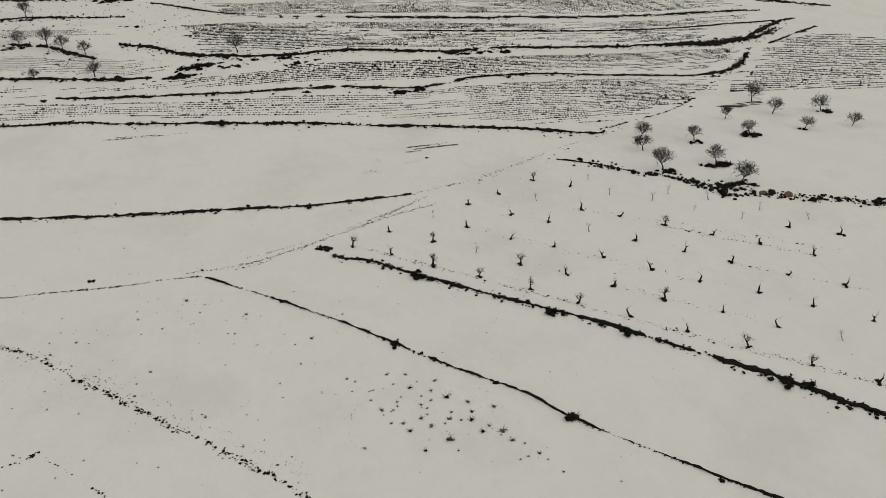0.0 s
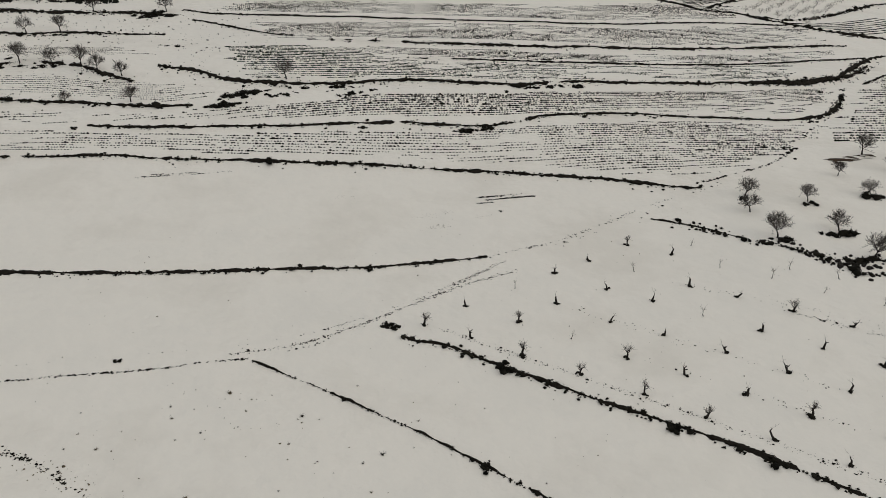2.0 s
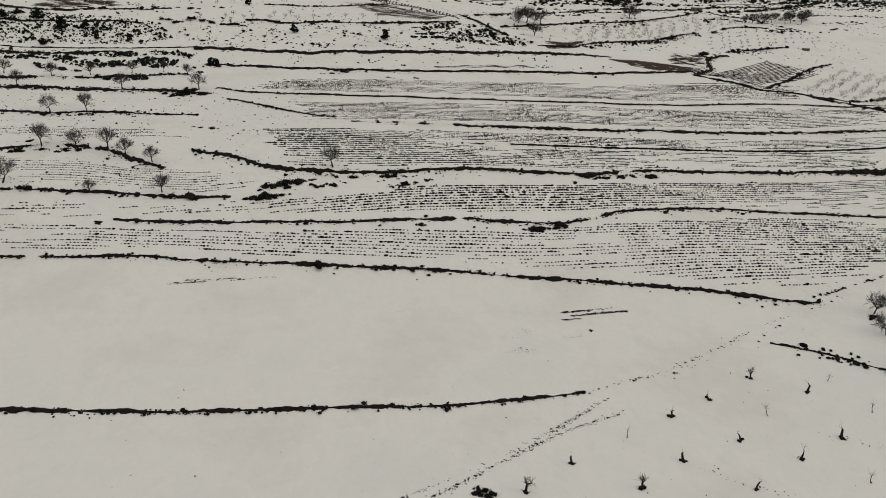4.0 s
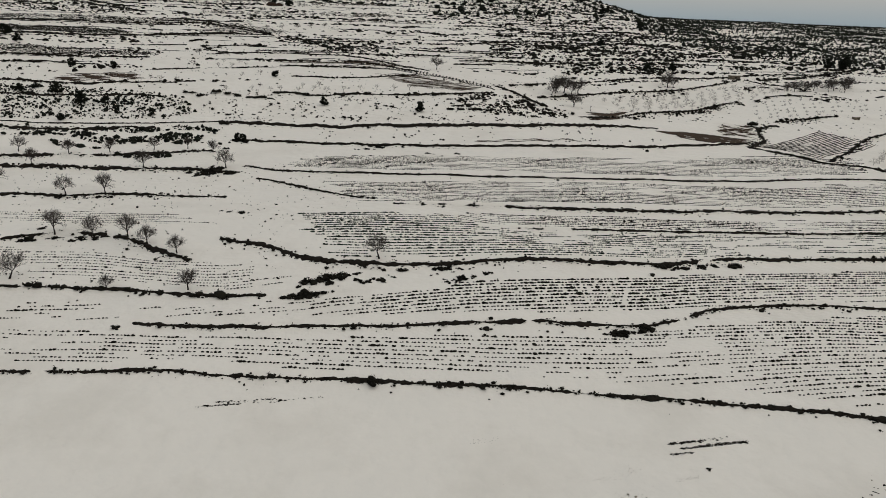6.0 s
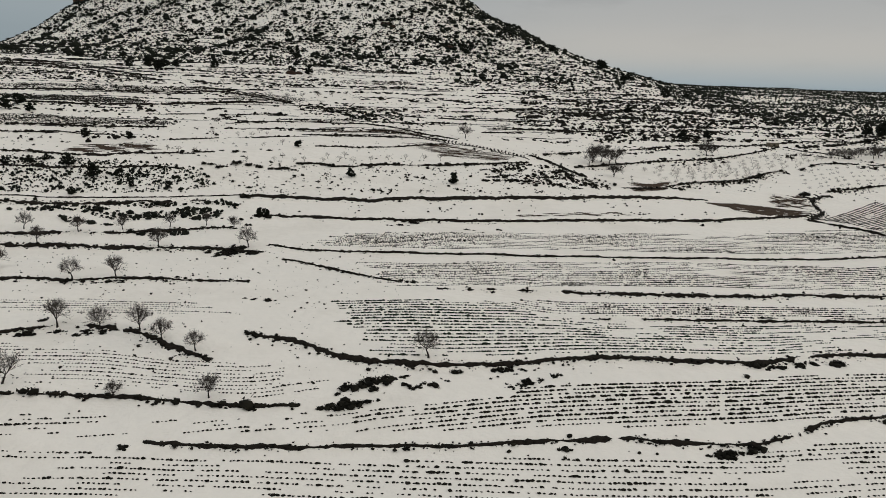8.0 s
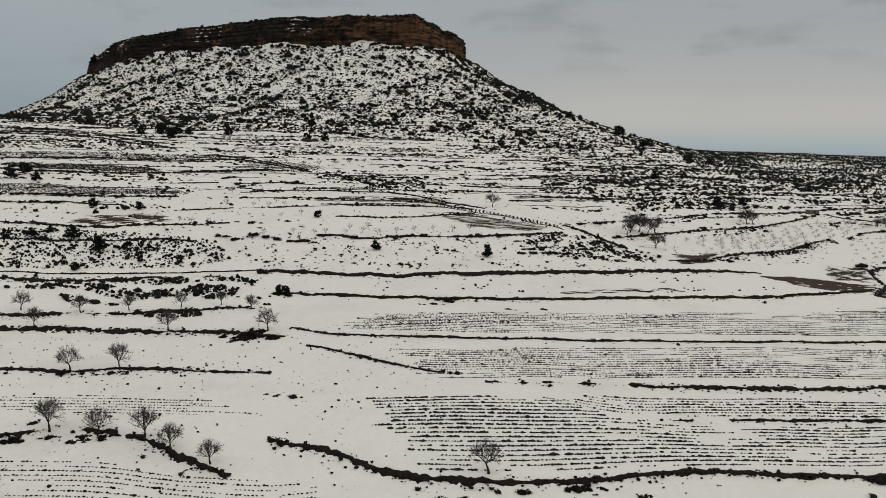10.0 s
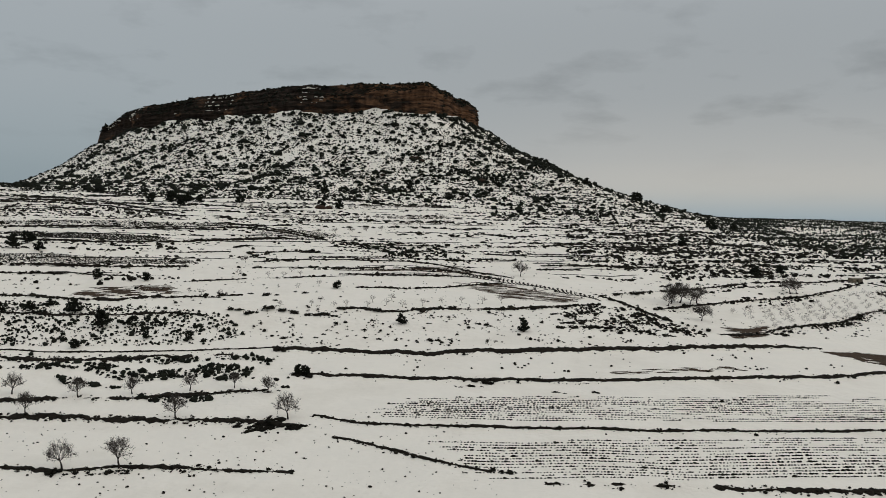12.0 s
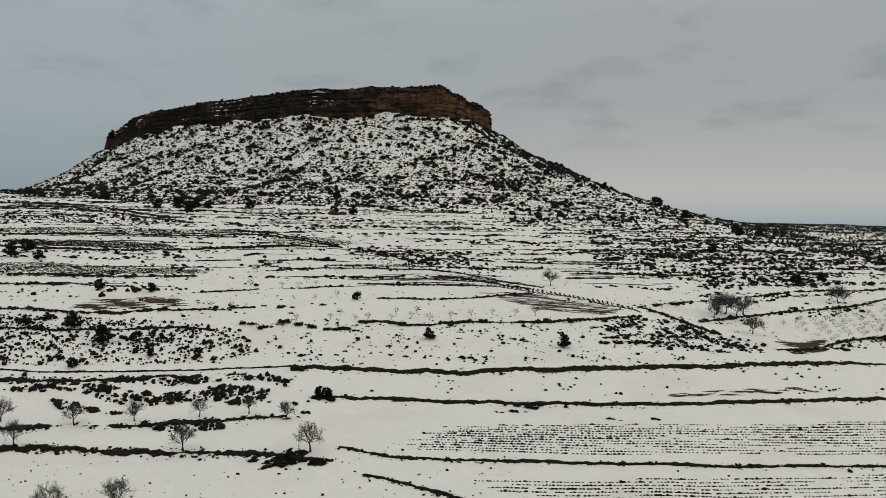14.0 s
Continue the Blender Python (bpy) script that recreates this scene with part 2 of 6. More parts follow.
def inside_mesa(x, y):
    odd = np.zeros(x.shape, bool)
    for n in range(len(MESA)):
        (ax, ay), (bx, by) = MESA[n - 1], MESA[n]
        odd ^= ((ay > y) != (by > y)) & (x < (bx - ax) * (y - ay) / (by - ay + 1e-9) + ax)
    return odd


def waves(x, y, size, seed):
    """Gentle unevenness: a few crossing sine waves, about -1 to 1."""
    rng = np.random.RandomState(seed)
    out = np.zeros(x.shape)
    for k in range(6):
        a, p = rng.uniform(0, 2 * np.pi, 2)
        s = size * rng.uniform(0.6, 1.6)
        out += np.sin((x * math.cos(a) + y * math.sin(a)) * 2 * np.pi / s + p)
    return out / 3.2


def relief(x, y):
    """The ground's height without the steps of the terraces."""
    x, y = np.asarray(x, float).ravel(), np.asarray(y, float).ravel()
    rows = hermite(NET[:, 0], NET[:, 1:], y)
    slope = np.gradient(rows, NET_X, axis=1)
    i = np.clip(np.searchsorted(NET_X, x) - 1, 0, len(NET_X) - 2)
    n, h = np.arange(len(x)), NET_X[i + 1] - NET_X[i]
    f = np.clip((x - NET_X[i]) / h, 0, 1)
    z = ((1 + 2 * f) * (1 - f) ** 2 * rows[n, i] + f * f * (3 - 2 * f) * rows[n, i + 1]
         + h * f * (1 - f) ** 2 * slope[n, i] - h * f * f * (1 - f) * slope[n, i + 1])
    # The wooded ridge at the far side of the valley, and the lowland beyond.
    ridge = 62 + 2.5 * waves(x, y, 420, 3) - 3 * np.clip((250 - x) / 100, 0, 1)
    z = z + (ridge - z) * np.exp(-(((y - 1080) / 190) ** 2)) * np.clip((x - 150) / 130, 0, 1)
    knolls = np.clip((x - 140) / 60, 0, 1) * np.clip((y - 500) / 60, 0, 1) * np.clip((960 - y) / 120, 0, 1)
    z = z + knolls * (2.6 * waves(x, y, 110, 12) + 1.3 * waves(x, y, 42, 13))
    z = z + (10 - z) * np.clip((y - 1200) / 900, 0, 1) ** 1.5
    z = z + (4 - z) * np.clip((np.abs(x) - 700) / 1500, 0, 1)
    d, _, _ = edge_distance(x, y, MESA, True)
    t = np.interp(np.where(inside_mesa(x, y), 0, d), TALUS[:, 0], TALUS[:, 1])
    t = t - 20 * np.clip(d / 110, 0, 1) * np.clip((-330 - x) / 60, 0, 1) - 8 * np.clip((-338 - x) / 30, 0, 1)
    t = t + 2.6 * np.clip(1 - d / 70, 0, 1) * waves(x, y, 55, 9)
    t = t + (5.0 + 2.2 * waves(x, y, 26, 10)) * np.clip(1 - d / 50, 0, 1) * np.clip((x + 330) / 70, 0, 1)
    t = t + np.clip(d / 60, 0, 1) * (3.0 * waves(x, y, 120, 7) + 1.2 * waves(x, y, 35, 8))
    high = np.maximum(z, t)
    blend = np.clip(1 - np.abs(z - t) / 14, 0, 1)
    z = high + 3.5 * blend**2
    far = np.clip((y - 250) / 250, 0, 1)
    return z + 0.25 * waves(x, y, 60, 1) + 0.06 * waves(x, y, 17, 2) + 0.8 * far * waves(x, y, 70, 4)



# ---- terrace banks: plan points along the foot of each step, going right, so that uphill lies to the left ----
# name of the look, height of the step, half width of the bare strip, share that is bare, scrub clumps a metre, points
# gaps: stretches in x where the snow covers the bank; spill: scrub that hangs below the bank, plants a metre and reach in metres
def bank(points, step, half, bare, clumps, big=0.0, rag=1.0, gaps=(), spill=(0.3, 0.7), small=1.0, swell=(1, 1)):
    return {"points": np.array(points, float), "step": step, "half": half, "bare": bare, "clumps": clumps, "big": big, "rag": rag, "gaps": gaps, "spill": spill, "small": small, "swell": swell}


BANKS = [
    # round the pruned orchard and the two strips beside it
    bank([(-2.7, 109.3), (0, 105.5), (4.6, 103.6), (10.3, 98.8), (17.6, 93.3), (25.7, 87.3), (33.3, 81.5), (39.1, 76.3), (46.3, 69.5), (53, 62.4), (66, 51)], 0.8, 0.26, 1.3, 4.2, 0.05, 1.25, gaps=[(38.7, 40.2), (34.9, 35.4), (-2.2, -0.6)], spill=(0.6, 0.25), swell=(0.4, 1.35)),
    bank([(-17.4, 101.6), (-11.2, 96.9), (-5, 91.9), (0.3, 87.8), (5.8, 82.9), (12.3, 76.8), (18.6, 71.2), (22.3, 66.4), (29.8, 59.3), (36.2, 53.3), (44, 46)], 0.5, 0.04, 0.98, 4.2, 0.03, 2.2, spill=(0.1, 0.2), small=0.55),
    bank([(-56, 124.9), (-42.8, 124), (-32.8, 123.6), (-22.9, 124.1), (-14, 124.5), (-4.1, 124.6), (5.2, 125.5), (12.3, 126.6)], 0.7, 0.2, 1.2, 3.4, 0.06, 1.2, spill=(0.3, 0.3), swell=(1.2, 0.6)),
    bank([(38.5, 136.2), (40.7, 134.9), (44.9, 132), (47.9, 129.2), (50, 127.4)], 0.3, 0.07, 1.0, 3.0, 0.0, 1.3, spill=(0.1, 0.2), small=0.7),
    # the crop terraces
    bank([(-85, 168), (-68, 165), (-50, 164), (-41, 162.6), (-31.9, 161.5), (-21.8, 160.4), (-13.7, 159.4), (-4.6, 158.7), (4.4, 157.5), (13.3, 155.7), (22, 153.8), (30.6, 152), (39.1, 149.4), (48, 146), (50.5, 146.6)], 0.9, 0.21, 1.3, 3.6, 0.1, 1.2, gaps=[(-65.7, -63.4), (-72.5, -71)], spill=(0.4, 0.8)),
    bank([(-56, 177.8), (-43.5, 175.2), (-30.8, 174.4), (-18, 173.8), (-5.3, 174.2), (3.4, 174.8), (9, 174), (16.5, 173.8), (22, 175.2), (31, 179.6), (38.7, 181.7), (50.2, 183), (61.8, 183.5), (73.5, 183.8), (82.8, 183.8), (91.9, 187.2), (100, 195), (106, 205)], 0.9, 0.27, 1.3, 3.0, 0.08, 0.8, gaps=[(0.8, 1.6), (24, 26)], spill=(0.35, 0.7)),
    bank([(-49, 208), (-40, 202.8), (-32, 197), (-25.8, 195), (-14.8, 194.8), (-3.7, 195.6), (7.7, 196.7), (19.5, 196.8), (31.3, 198.2), (44.5, 202.6), (58, 205.4), (79.3, 210.1), (98, 212.7), (114, 219.5), (128, 232)], 1.3, 0.42, 1.35, 3.0, 0.12, 0.8, gaps=[(35.7, 38)], spill=(0.7, 0.9)),
    bank([(2, 212), (15, 213), (36, 216.3), (67, 221.5), (100, 229), (130, 237)], 0.7, 0.24, 1.12, 3.0, 0.06, gaps=[(2, 7), (10, 15)]),
    bank([(-18, 228), (-8, 228), (6, 227), (14, 226.4), (25.6, 226.5), (41, 229.5), (53, 232.5), (76, 237), (100, 243), (131, 249)], 1.0, 0.43, 1.3, 3.0, 0.1, 0.9, gaps=[(-16, -13.5), (-11, -9.5), (-7, -3.5), (-1, 4.6)]),
    bank([(-53.5, 262), (-44, 256), (-33, 253.5), (-17, 252), (1, 250.5), (24, 252.5), (39, 255), (55, 258.5), (93, 266.5), (130, 274)], 0.8, 0.26, 1.12, 2.4, 0.03, 0.6),
    bank([(-49, 250), (-40, 244.3), (-33, 239), (-25, 234)], 0.6, 0.28, 0.9, 2.4, 0.1),
    bank([(-60.5, 289), (-44, 285.8), (-24, 281.5), (-10, 280), (4, 279.2), (23, 282), (34, 285), (51, 290), (68, 297.5), (90, 308.5)], 1.3, 0.46, 1.25, 1.1, 0.03, 0.4),
    bank([(88, 303.5), (98, 317), (103, 333), (110, 343), (116, 346)], 1.3, 0.95, 1.1, 4.0, 0.35),
    bank([(-132, 301), (-119.8, 300.6), (-109.8, 300.6), (-97.7, 302), (-86.6, 302.5), (-76, 303.6)], 0.9, 0.7, 1.15, 2.6, 0.12, gaps=[(-84.5, -80)], spill=(1.2, 1.2)),
    bank([(-130, 304.2), (-115.3, 303.8), (-98.2, 304.2), (-86.8, 304.4), (-78.7, 306), (-66, 306.2)], 0.4, 0.2, 1.15, 0.8, 0.0, 0.5, spill=(0, 1)),
    bank([(-66, 305.5), (-45, 302), (-17, 300), (16, 303.5), (40, 311), (49, 316), (65, 321)], 1.4, 0.72, 1.25, 1.0, 0.03, 0.35),
    # the almond terraces
    bank([(-135, 268), (-111, 267), (-101, 267), (-90, 265), (-78, 262.5), (-67, 261), (-55, 256.5)], 1.2, 0.6, 1.1, 3.2, 0.18),
    bank([(-140, 275), (-115, 275), (-103, 276), (-93, 276), (-82, 277), (-73, 278.3), (-64, 278.3)], 1.1, 0.5, 1.0, 3.0, 0.12, spill=(0.9, 0.9)),
    bank([(-120, 242), (-96, 240), (-88, 238.5), (-80, 239.3), (-71, 239), (-62, 237.2), (-53, 235.3)], 0.9, 0.34, 1.2, 3.0, 0.15, 1.1, spill=(0.9, 0.9)),
    bank([(-92, 211), (-84, 213.4), (-78, 214.6), (-73, 213.8), (-67, 210.6), (-59, 203.6), (-52, 198)], 1.2, 0.48, 1.3, 2.4, 0.2, gaps=[(-82, -76), (-69.5, -68.4)], spill=(0.8, 0.9)),
    bank([(-100, 193), (-80, 191), (-74, 190.3), (-62, 189), (-55, 187), (-47, 185), (-38, 184)], 0.8, 0.22, 1.2, 2.6, 0.15, gaps=[(-76.5, -75)]),
    # the upper terraces below the mountain
    bank([(-87, 331), (-66, 330), (-53, 333), (-41, 331.3), (-31, 334), (-7, 336), (16, 350)], 0.9, 0.36, 1.15, 2.4, 0.25, gaps=[(-90, -56)]),
    bank([(-141, 330), (-131, 329), (-119, 328), (-98, 329), (-88, 327)], 0.9, 0.5, 0.95, 1.6, 0.15),
    bank([(-152, 347), (-138, 345), (-131, 343), (-116, 341), (-104, 344), (-88, 343)], 0.8, 0.55, 0.95, 1.8, 0.15),
    bank([(-64, 398), (-39, 404), (-25, 401), (-10, 387), (2, 368), (18, 364.5)], 1.0, 0.6, 0.95, 1.4, 0.05, gaps=[(-8, 17)]),
    bank([(19, 362), (26, 353), (31, 342), (37, 334), (42, 325), (57, 333)], 0.9, 0.5, 0.85, 2.0, 0.25),
    bank([(19, 363), (43, 385), (66, 404), (93, 419), (139, 442), (180, 455)], 1.0, 0.5, 0.85, 1.6, 0.15),
    bank([(32, 352), (46, 362.5), (68, 379), (93, 397), (113, 412), (129, 428), (138, 437)], 1.2, 0.34, 1.05, 2.0, 0.1, spill=(1.6, 1.6)),
    bank([(57, 335), (68, 345), (83, 355), (96, 367), (110, 381), (127, 389)], 1.3, 0.34, 0.95, 2.4, 0.15, spill=(3.4, 2.0)),
    bank([(10, 421), (22, 425), (39, 432), (56, 440), (75, 452)], 1.0, 0.5, 0.95, 1.8, 0.2),
    bank([(-91, 404), (-76, 413), (-50, 416), (-31, 414), (-22, 407), (-14, 396), (-4, 387)], 0.9, 0.4, 1.05, 1.4, 0.05, 0.6),
    bank([(-174, 382), (-151, 389), (-134, 390), (-109, 391)], 0.9, 0.75, 1.0, 2.4, 0.25),
    bank([(-190, 428), (-167, 427), (-148, 428), (-126, 440), (-103, 447), (-73, 456)], 0.9, 0.7, 0.95, 2.2, 0.25),
    bank([(-106, 472), (-82, 459), (-63, 452), (-40, 445)], 0.8, 0.5, 0.8, 1.6, 0.2),
    bank([(-63, 450), (-17, 455), (37, 490), (82, 510)], 0.9, 0.4, 0.75, 1.6, 0.25),
    bank([(-40, 438), (-4, 442), (44, 461)], 0.8, 0.35, 0.75, 1.6, 0.25),
    bank([(16, 538), (66, 563), (115, 569)], 0.9, 0.5, 0.75, 1.6, 0.3),
    bank([(-234, 519), (-223, 530), (-210, 536), (-190, 538), (-167, 518), (-146, 508)], 0.8, 0.8, 0.95, 1.6, 0.15),
    bank([(-232, 526), (-222, 538), (-208, 544), (-188, 546), (-165, 527), (-144, 517)], 0.6, 0.6, 0.85, 1.2, 0.1),
    bank([(-162, 374), (-149, 376), (-137, 376), (-122, 372)], 0.8, 0.45, 0.9, 2.0, 0.25),
    bank([(-200, 448), (-170, 455), (-140, 463), (-108, 473), (-96, 466)], 0.8, 0.7, 1.0, 1.6, 0.15),
    bank([(-60, 383), (-49, 381), (-35, 384), (-18, 389)], 0.8, 0.4, 0.95, 1.8, 0.15),
    bank([(-53, 358), (-39, 361), (-25, 367), (-9, 378)], 0.8, 0.35, 0.95, 1.4, 0.1),
    bank([(34, 485), (59, 498), (91, 520)], 0.8, 0.5, 0.95, 1.8, 0.2),
    bank([(127, 390), (139, 398), (155, 402), (167, 404)], 0.7, 0.35, 0.9, 1.8, 0.2),
    bank([(140, 436), (145, 429), (157, 423), (164, 409), (174, 404)], 0.6, 0.4, 0.85, 1.6, 0.15),
    bank([(117, 352), (126, 358), (137, 364), (150, 371)], 1.1, 0.42, 0.95, 2.4, 0.2, spill=(2.6, 1.4)),
    bank([(87, 303), (92, 297), (97, 292), (103, 285), (113, 285), (120, 280.5), (125, 276.5)], 0.7, 0.4, 1.1, 1.4, 0.05),
    bank([(146, 436), (170, 448), (192, 464), (224, 491)], 1.0, 0.8, 0.85, 3.0, 0.3),
    bank([(90, 211.5), (98, 213), (110, 217.3), (118, 224), (126, 233.2), (138, 241)], 0.8, 0.62, 1.1, 2.0, 0.0),
    bank([(117, 214.8), (122, 219), (128.4, 224), (140, 232)], 0.4, 0.22, 0.75, 1.4, 0.0),
    bank([(87, 183.3), (93.2, 188), (99.5, 195), (107, 206)], 0.4, 0.3, 0.85, 1.6, 0.0),
    bank([(125.7, 278), (140.5, 287), (162.7, 306), (191, 330)], 1.0, 0.5, 1.0, 2.0, 0.15),
    bank([(116, 283), (123.8, 274.5), (129, 271), (134, 267), (144, 264), (160, 259)], 0.9, 0.45, 1.0, 2.0, 0.15),
    bank([(160, 544), (175, 530), (186, 512)], 0.8, 0.9, 0.95, 2.0, 0.3),
    bank([(104.5, 287.4), (111.5, 296), (118.8, 304.7), (129, 319), (139.7, 332.4), (146, 340), (157, 349)], 1.2, 0.26, 1.0, 2.0, 0.1, spill=(1.3, 1.0)),
    bank([(-240, 518), (-234.3, 523.3), (-219.7, 532), (-205, 536), (-188, 524), (-172.3, 515.9), (-155, 503), (-137.3, 492.1)], 0.7, 1.1, 1.2, 1.2, 0.1, 0.7, spill=(0.8, 2.5)),
    bank([(-143.5, 463.6), (-129.3, 468.9), (-119.1, 473.4), (-109.5, 478), (-98.9, 472.1), (-91.3, 465.9), (-82.2, 460.8), (-73.5, 456.9)], 0.6, 0.42, 1.2, 0.8, 0.0, 0.6, spill=(0.1, 1)),
    bank([(-128.2, 499.8), (-120, 495.1), (-111.4, 489.7)], 0.5, 0.4, 1.0, 0.6, 0.0, spill=(0.1, 1)),
    bank([(-115.1, 444.8), (-101.6, 447.2), (-83.9, 452.8)], 0.5, 0.5, 1.15, 0.6, 0.0, 0.5, spill=(0.1, 1)),
    bank([(-124.4, 420.1), (-109.3, 424.1), (-103, 424.8)], 0.5, 0.4, 1.0, 1.2, 0.1),
    bank([(-102.7, 361.1), (-97.9, 363.8), (-93, 366.8), (-86.6, 371.4)], 0.4, 0.22, 0.7, 2.4, 0.1),
    bank([(-84.1, 373.4), (-74.1, 376.2), (-69.6, 378.1), (-63.8, 378.7)], 0.4, 0.3, 0.85, 2.4, 0.1),
    bank([(-89.5, 344.4), (-88, 344.6), (-83.9, 344.9), (-82.5, 345)], 0.3, 0.25, 1.1, 1.0, 0.0),
    bank([(-96.9, 423.9), (-89, 426), (-81, 429), (-71, 429.5)], 0.4, 0.3, 0.8, 2.4, 0.2),
    bank([(-14.4, 430.8), (-6, 432.2), (2.4, 432.3)], 0.5, 0.5, 1.1, 2.0, 0.15),
    bank([(6.8, 410.5), (14, 413.4), (22.5, 416)], 0.5, 0.7, 1.2, 1.4, 0.1),
    bank([(2.9, 445.5), (18.1, 454.6), (41.7, 460.7)], 0.5, 0.45, 1.0, 1.8, 0.15),
    bank([(7.8, 426.9), (21.9, 425.6), (34.5, 429.6), (50, 436)], 0.5, 0.45, 1.15, 1.6, 0.1),
    bank([(-86.7, 596.5), (-67.4, 600.8), (-50.3, 607.6)], 0.6, 0.6, 1.1, 0.6, 0.1),
]
NEAR_TERRACES = 20


def smooth_line(points, spacing):
    """Catmull-Rom through plan points, resampled at an even spacing."""
    p = np.vstack([2 * points[0] - points[1], points, 2 * points[-1] - points[-2]])
    fine = []
    for n in range(1, len(p) - 2):
        f = np.linspace(0, 1, 24, endpoint=False)[:, None]
        a, b, c, d = p[n - 1], p[n], p[n + 1], p[n + 2]
        fine.append(0.5 * (2 * b + (c - a) * f + (2 * a - 5 * b + 4 * c - d) * f**2 + (3 * b - a - 3 * c + d) * f**3))
    fine = np.vstack(fine + [points[-1:]])
    run = np.r_[0, np.cumsum(np.hypot(*np.diff(fine, axis=0).T))]
    at = np.arange(0, run[-1], spacing)
    return np.stack([np.interp(at, run, fine[:, 0]), np.interp(at, run, fine[:, 1])], 1)


def wobble(at, size, rng, octaves=3):
    """One-dimensional noise, about -1 to 1, at distances along a line."""
    out, total = np.zeros(len(at)), 0.0
    for o in range(octaves):
        s = size / 2.1**o
        knots = rng.uniform(-1, 1, int(at.max() / s) + 4)
        f = at / s + 0.5
        i = f.astype(int)
        u = f - i
        u = u * u * (3 - 2 * u)
        out += (knots[i] * (1 - u) + knots[i + 1] * u) / 1.6**o
        total += 1 / 1.6**o
    return out / total * 1.7


# The ground is one sheet: a net that is fine over the fields and opens out to the horizon.
def opening(start, first, growth, end):
    out, step = [start], first
    while out[-1] < end:
        step *= growth
        out.append(out[-1] + step)
    return np.array(out[1:])


GROUND_X = np.r_[-opening(260, 2.5, 1.16, 4200)[::-1], np.arange(-260, -112, 3.0), np.arange(-112, 132, 1.25), np.arange(132, 300, 3.0), opening(300, 2.5, 1.16, 4200)]
GROUND_Y = np.r_[-opening(0, 4, 1.3, 900)[::-1], np.arange(0, 45, 3.0), np.arange(45, 315, 0.95), np.arange(315, 620, 1.8), np.arange(620, 1180, 5.0), opening(1180, 5, 1.14, 4400)]
grid_x, grid_y = np.meshgrid(GROUND_X, GROUND_Y)
GROUND_Z = relief(grid_x, grid_y).reshape(grid_x.shape)
for b in BANKS:
    line = smooth_line(b["points"], 3.0)
    lo, hi = line.min(0) - 22, line.max(0) + 22
    ix, iy = np.where((GROUND_X > lo[0]) & (GROUND_X < hi[0]))[0], np.where((GROUND_Y > lo[1]) & (GROUND_Y < hi[1]))[0]
    win = np.ix_(iy, ix)
    dist, side, along = edge_distance(grid_x[win], grid_y[win], line)
    length = np.hypot(*np.diff(line, axis=0).T).sum()
    ends = np.clip(np.minimum(along, length - along) / 7, 0, 1)
    GROUND_Z[win] += b["step"] * 0.5 * np.tanh(side * dist / 0.9) * np.exp(-dist / 5.5) * ends


def ground_z(x, y):
    """The height of the ground sheet under plan points."""
    x, y = np.asarray(x, float), np.asarray(y, float)
    i = np.clip(np.searchsorted(GROUND_X, x) - 1, 0, len(GROUND_X) - 2)
    j = np.clip(np.searchsorted(GROUND_Y, y) - 1, 0, len(GROUND_Y) - 2)
    u = np.clip((x - GROUND_X[i]) / (GROUND_X[i + 1] - GROUND_X[i]), 0, 1)
    v = np.clip((y - GROUND_Y[j]) / (GROUND_Y[j + 1] - GROUND_Y[j]), 0, 1)
    z = GROUND_Z
    return (z[j, i] * (1 - u) + z[j, i + 1] * u) * (1 - v) + (z[j + 1, i] * (1 - u) + z[j + 1, i + 1] * u) * v


def mesh_of(name, verts, faces, mat, smooth=False):
    """A mesh from arrays; faces is an array of triangles or of quads, or a list of such arrays."""
    me = bpy.data.meshes.new(name)
    groups = faces if isinstance(faces, list) else [faces]
    groups = [np.asarray(g, np.int32) for g in groups if len(g)]
    me.vertices.add(len(verts))
    me.vertices.foreach_set("co", np.asarray(verts, np.float32).ravel())
    loops = np.concatenate([g.ravel() for g in groups])
    sizes = np.concatenate([np.full(len(g), g.shape[1], np.int32) for g in groups])
    me.loops.add(len(loops))
    me.loops.foreach_set("vertex_index", loops)
    me.polygons.add(len(sizes))
    me.polygons.foreach_set("loop_start", np.r_[0, np.cumsum(sizes)[:-1]].astype(np.int32))
    me.polygons.foreach_set("loop_total", sizes)
    if smooth:
        me.polygons.foreach_set("use_smooth", np.ones(len(sizes), bool))
    me.update(calc_edges=True)
    me.materials.append(mat)
    return me


def thing(name, label, category, data=None, group="", kind=""):
    return tagged(new(name, data), label, category, group, kind)


def part_of(name, data, parent, label="", kind=""):
    ob = new(name, data)
    ob.parent = parent
    return tagged(ob, label, kind=kind)


ny, nx = grid_x.shape
cell = (np.arange(ny - 1)[:, None] * nx + np.arange(nx - 1)[None]).ravel()
ground_verts = np.stack([grid_x.ravel(), grid_y.ravel(), GROUND_Z.ravel()], 1)
thing("ground", "gently terraced farmland under thin wet snow", "ground",
      mesh_of("ground", ground_verts, np.stack([cell, cell + 1, cell + nx + 1, cell + nx], 1), SNOW, True), kind="structure")


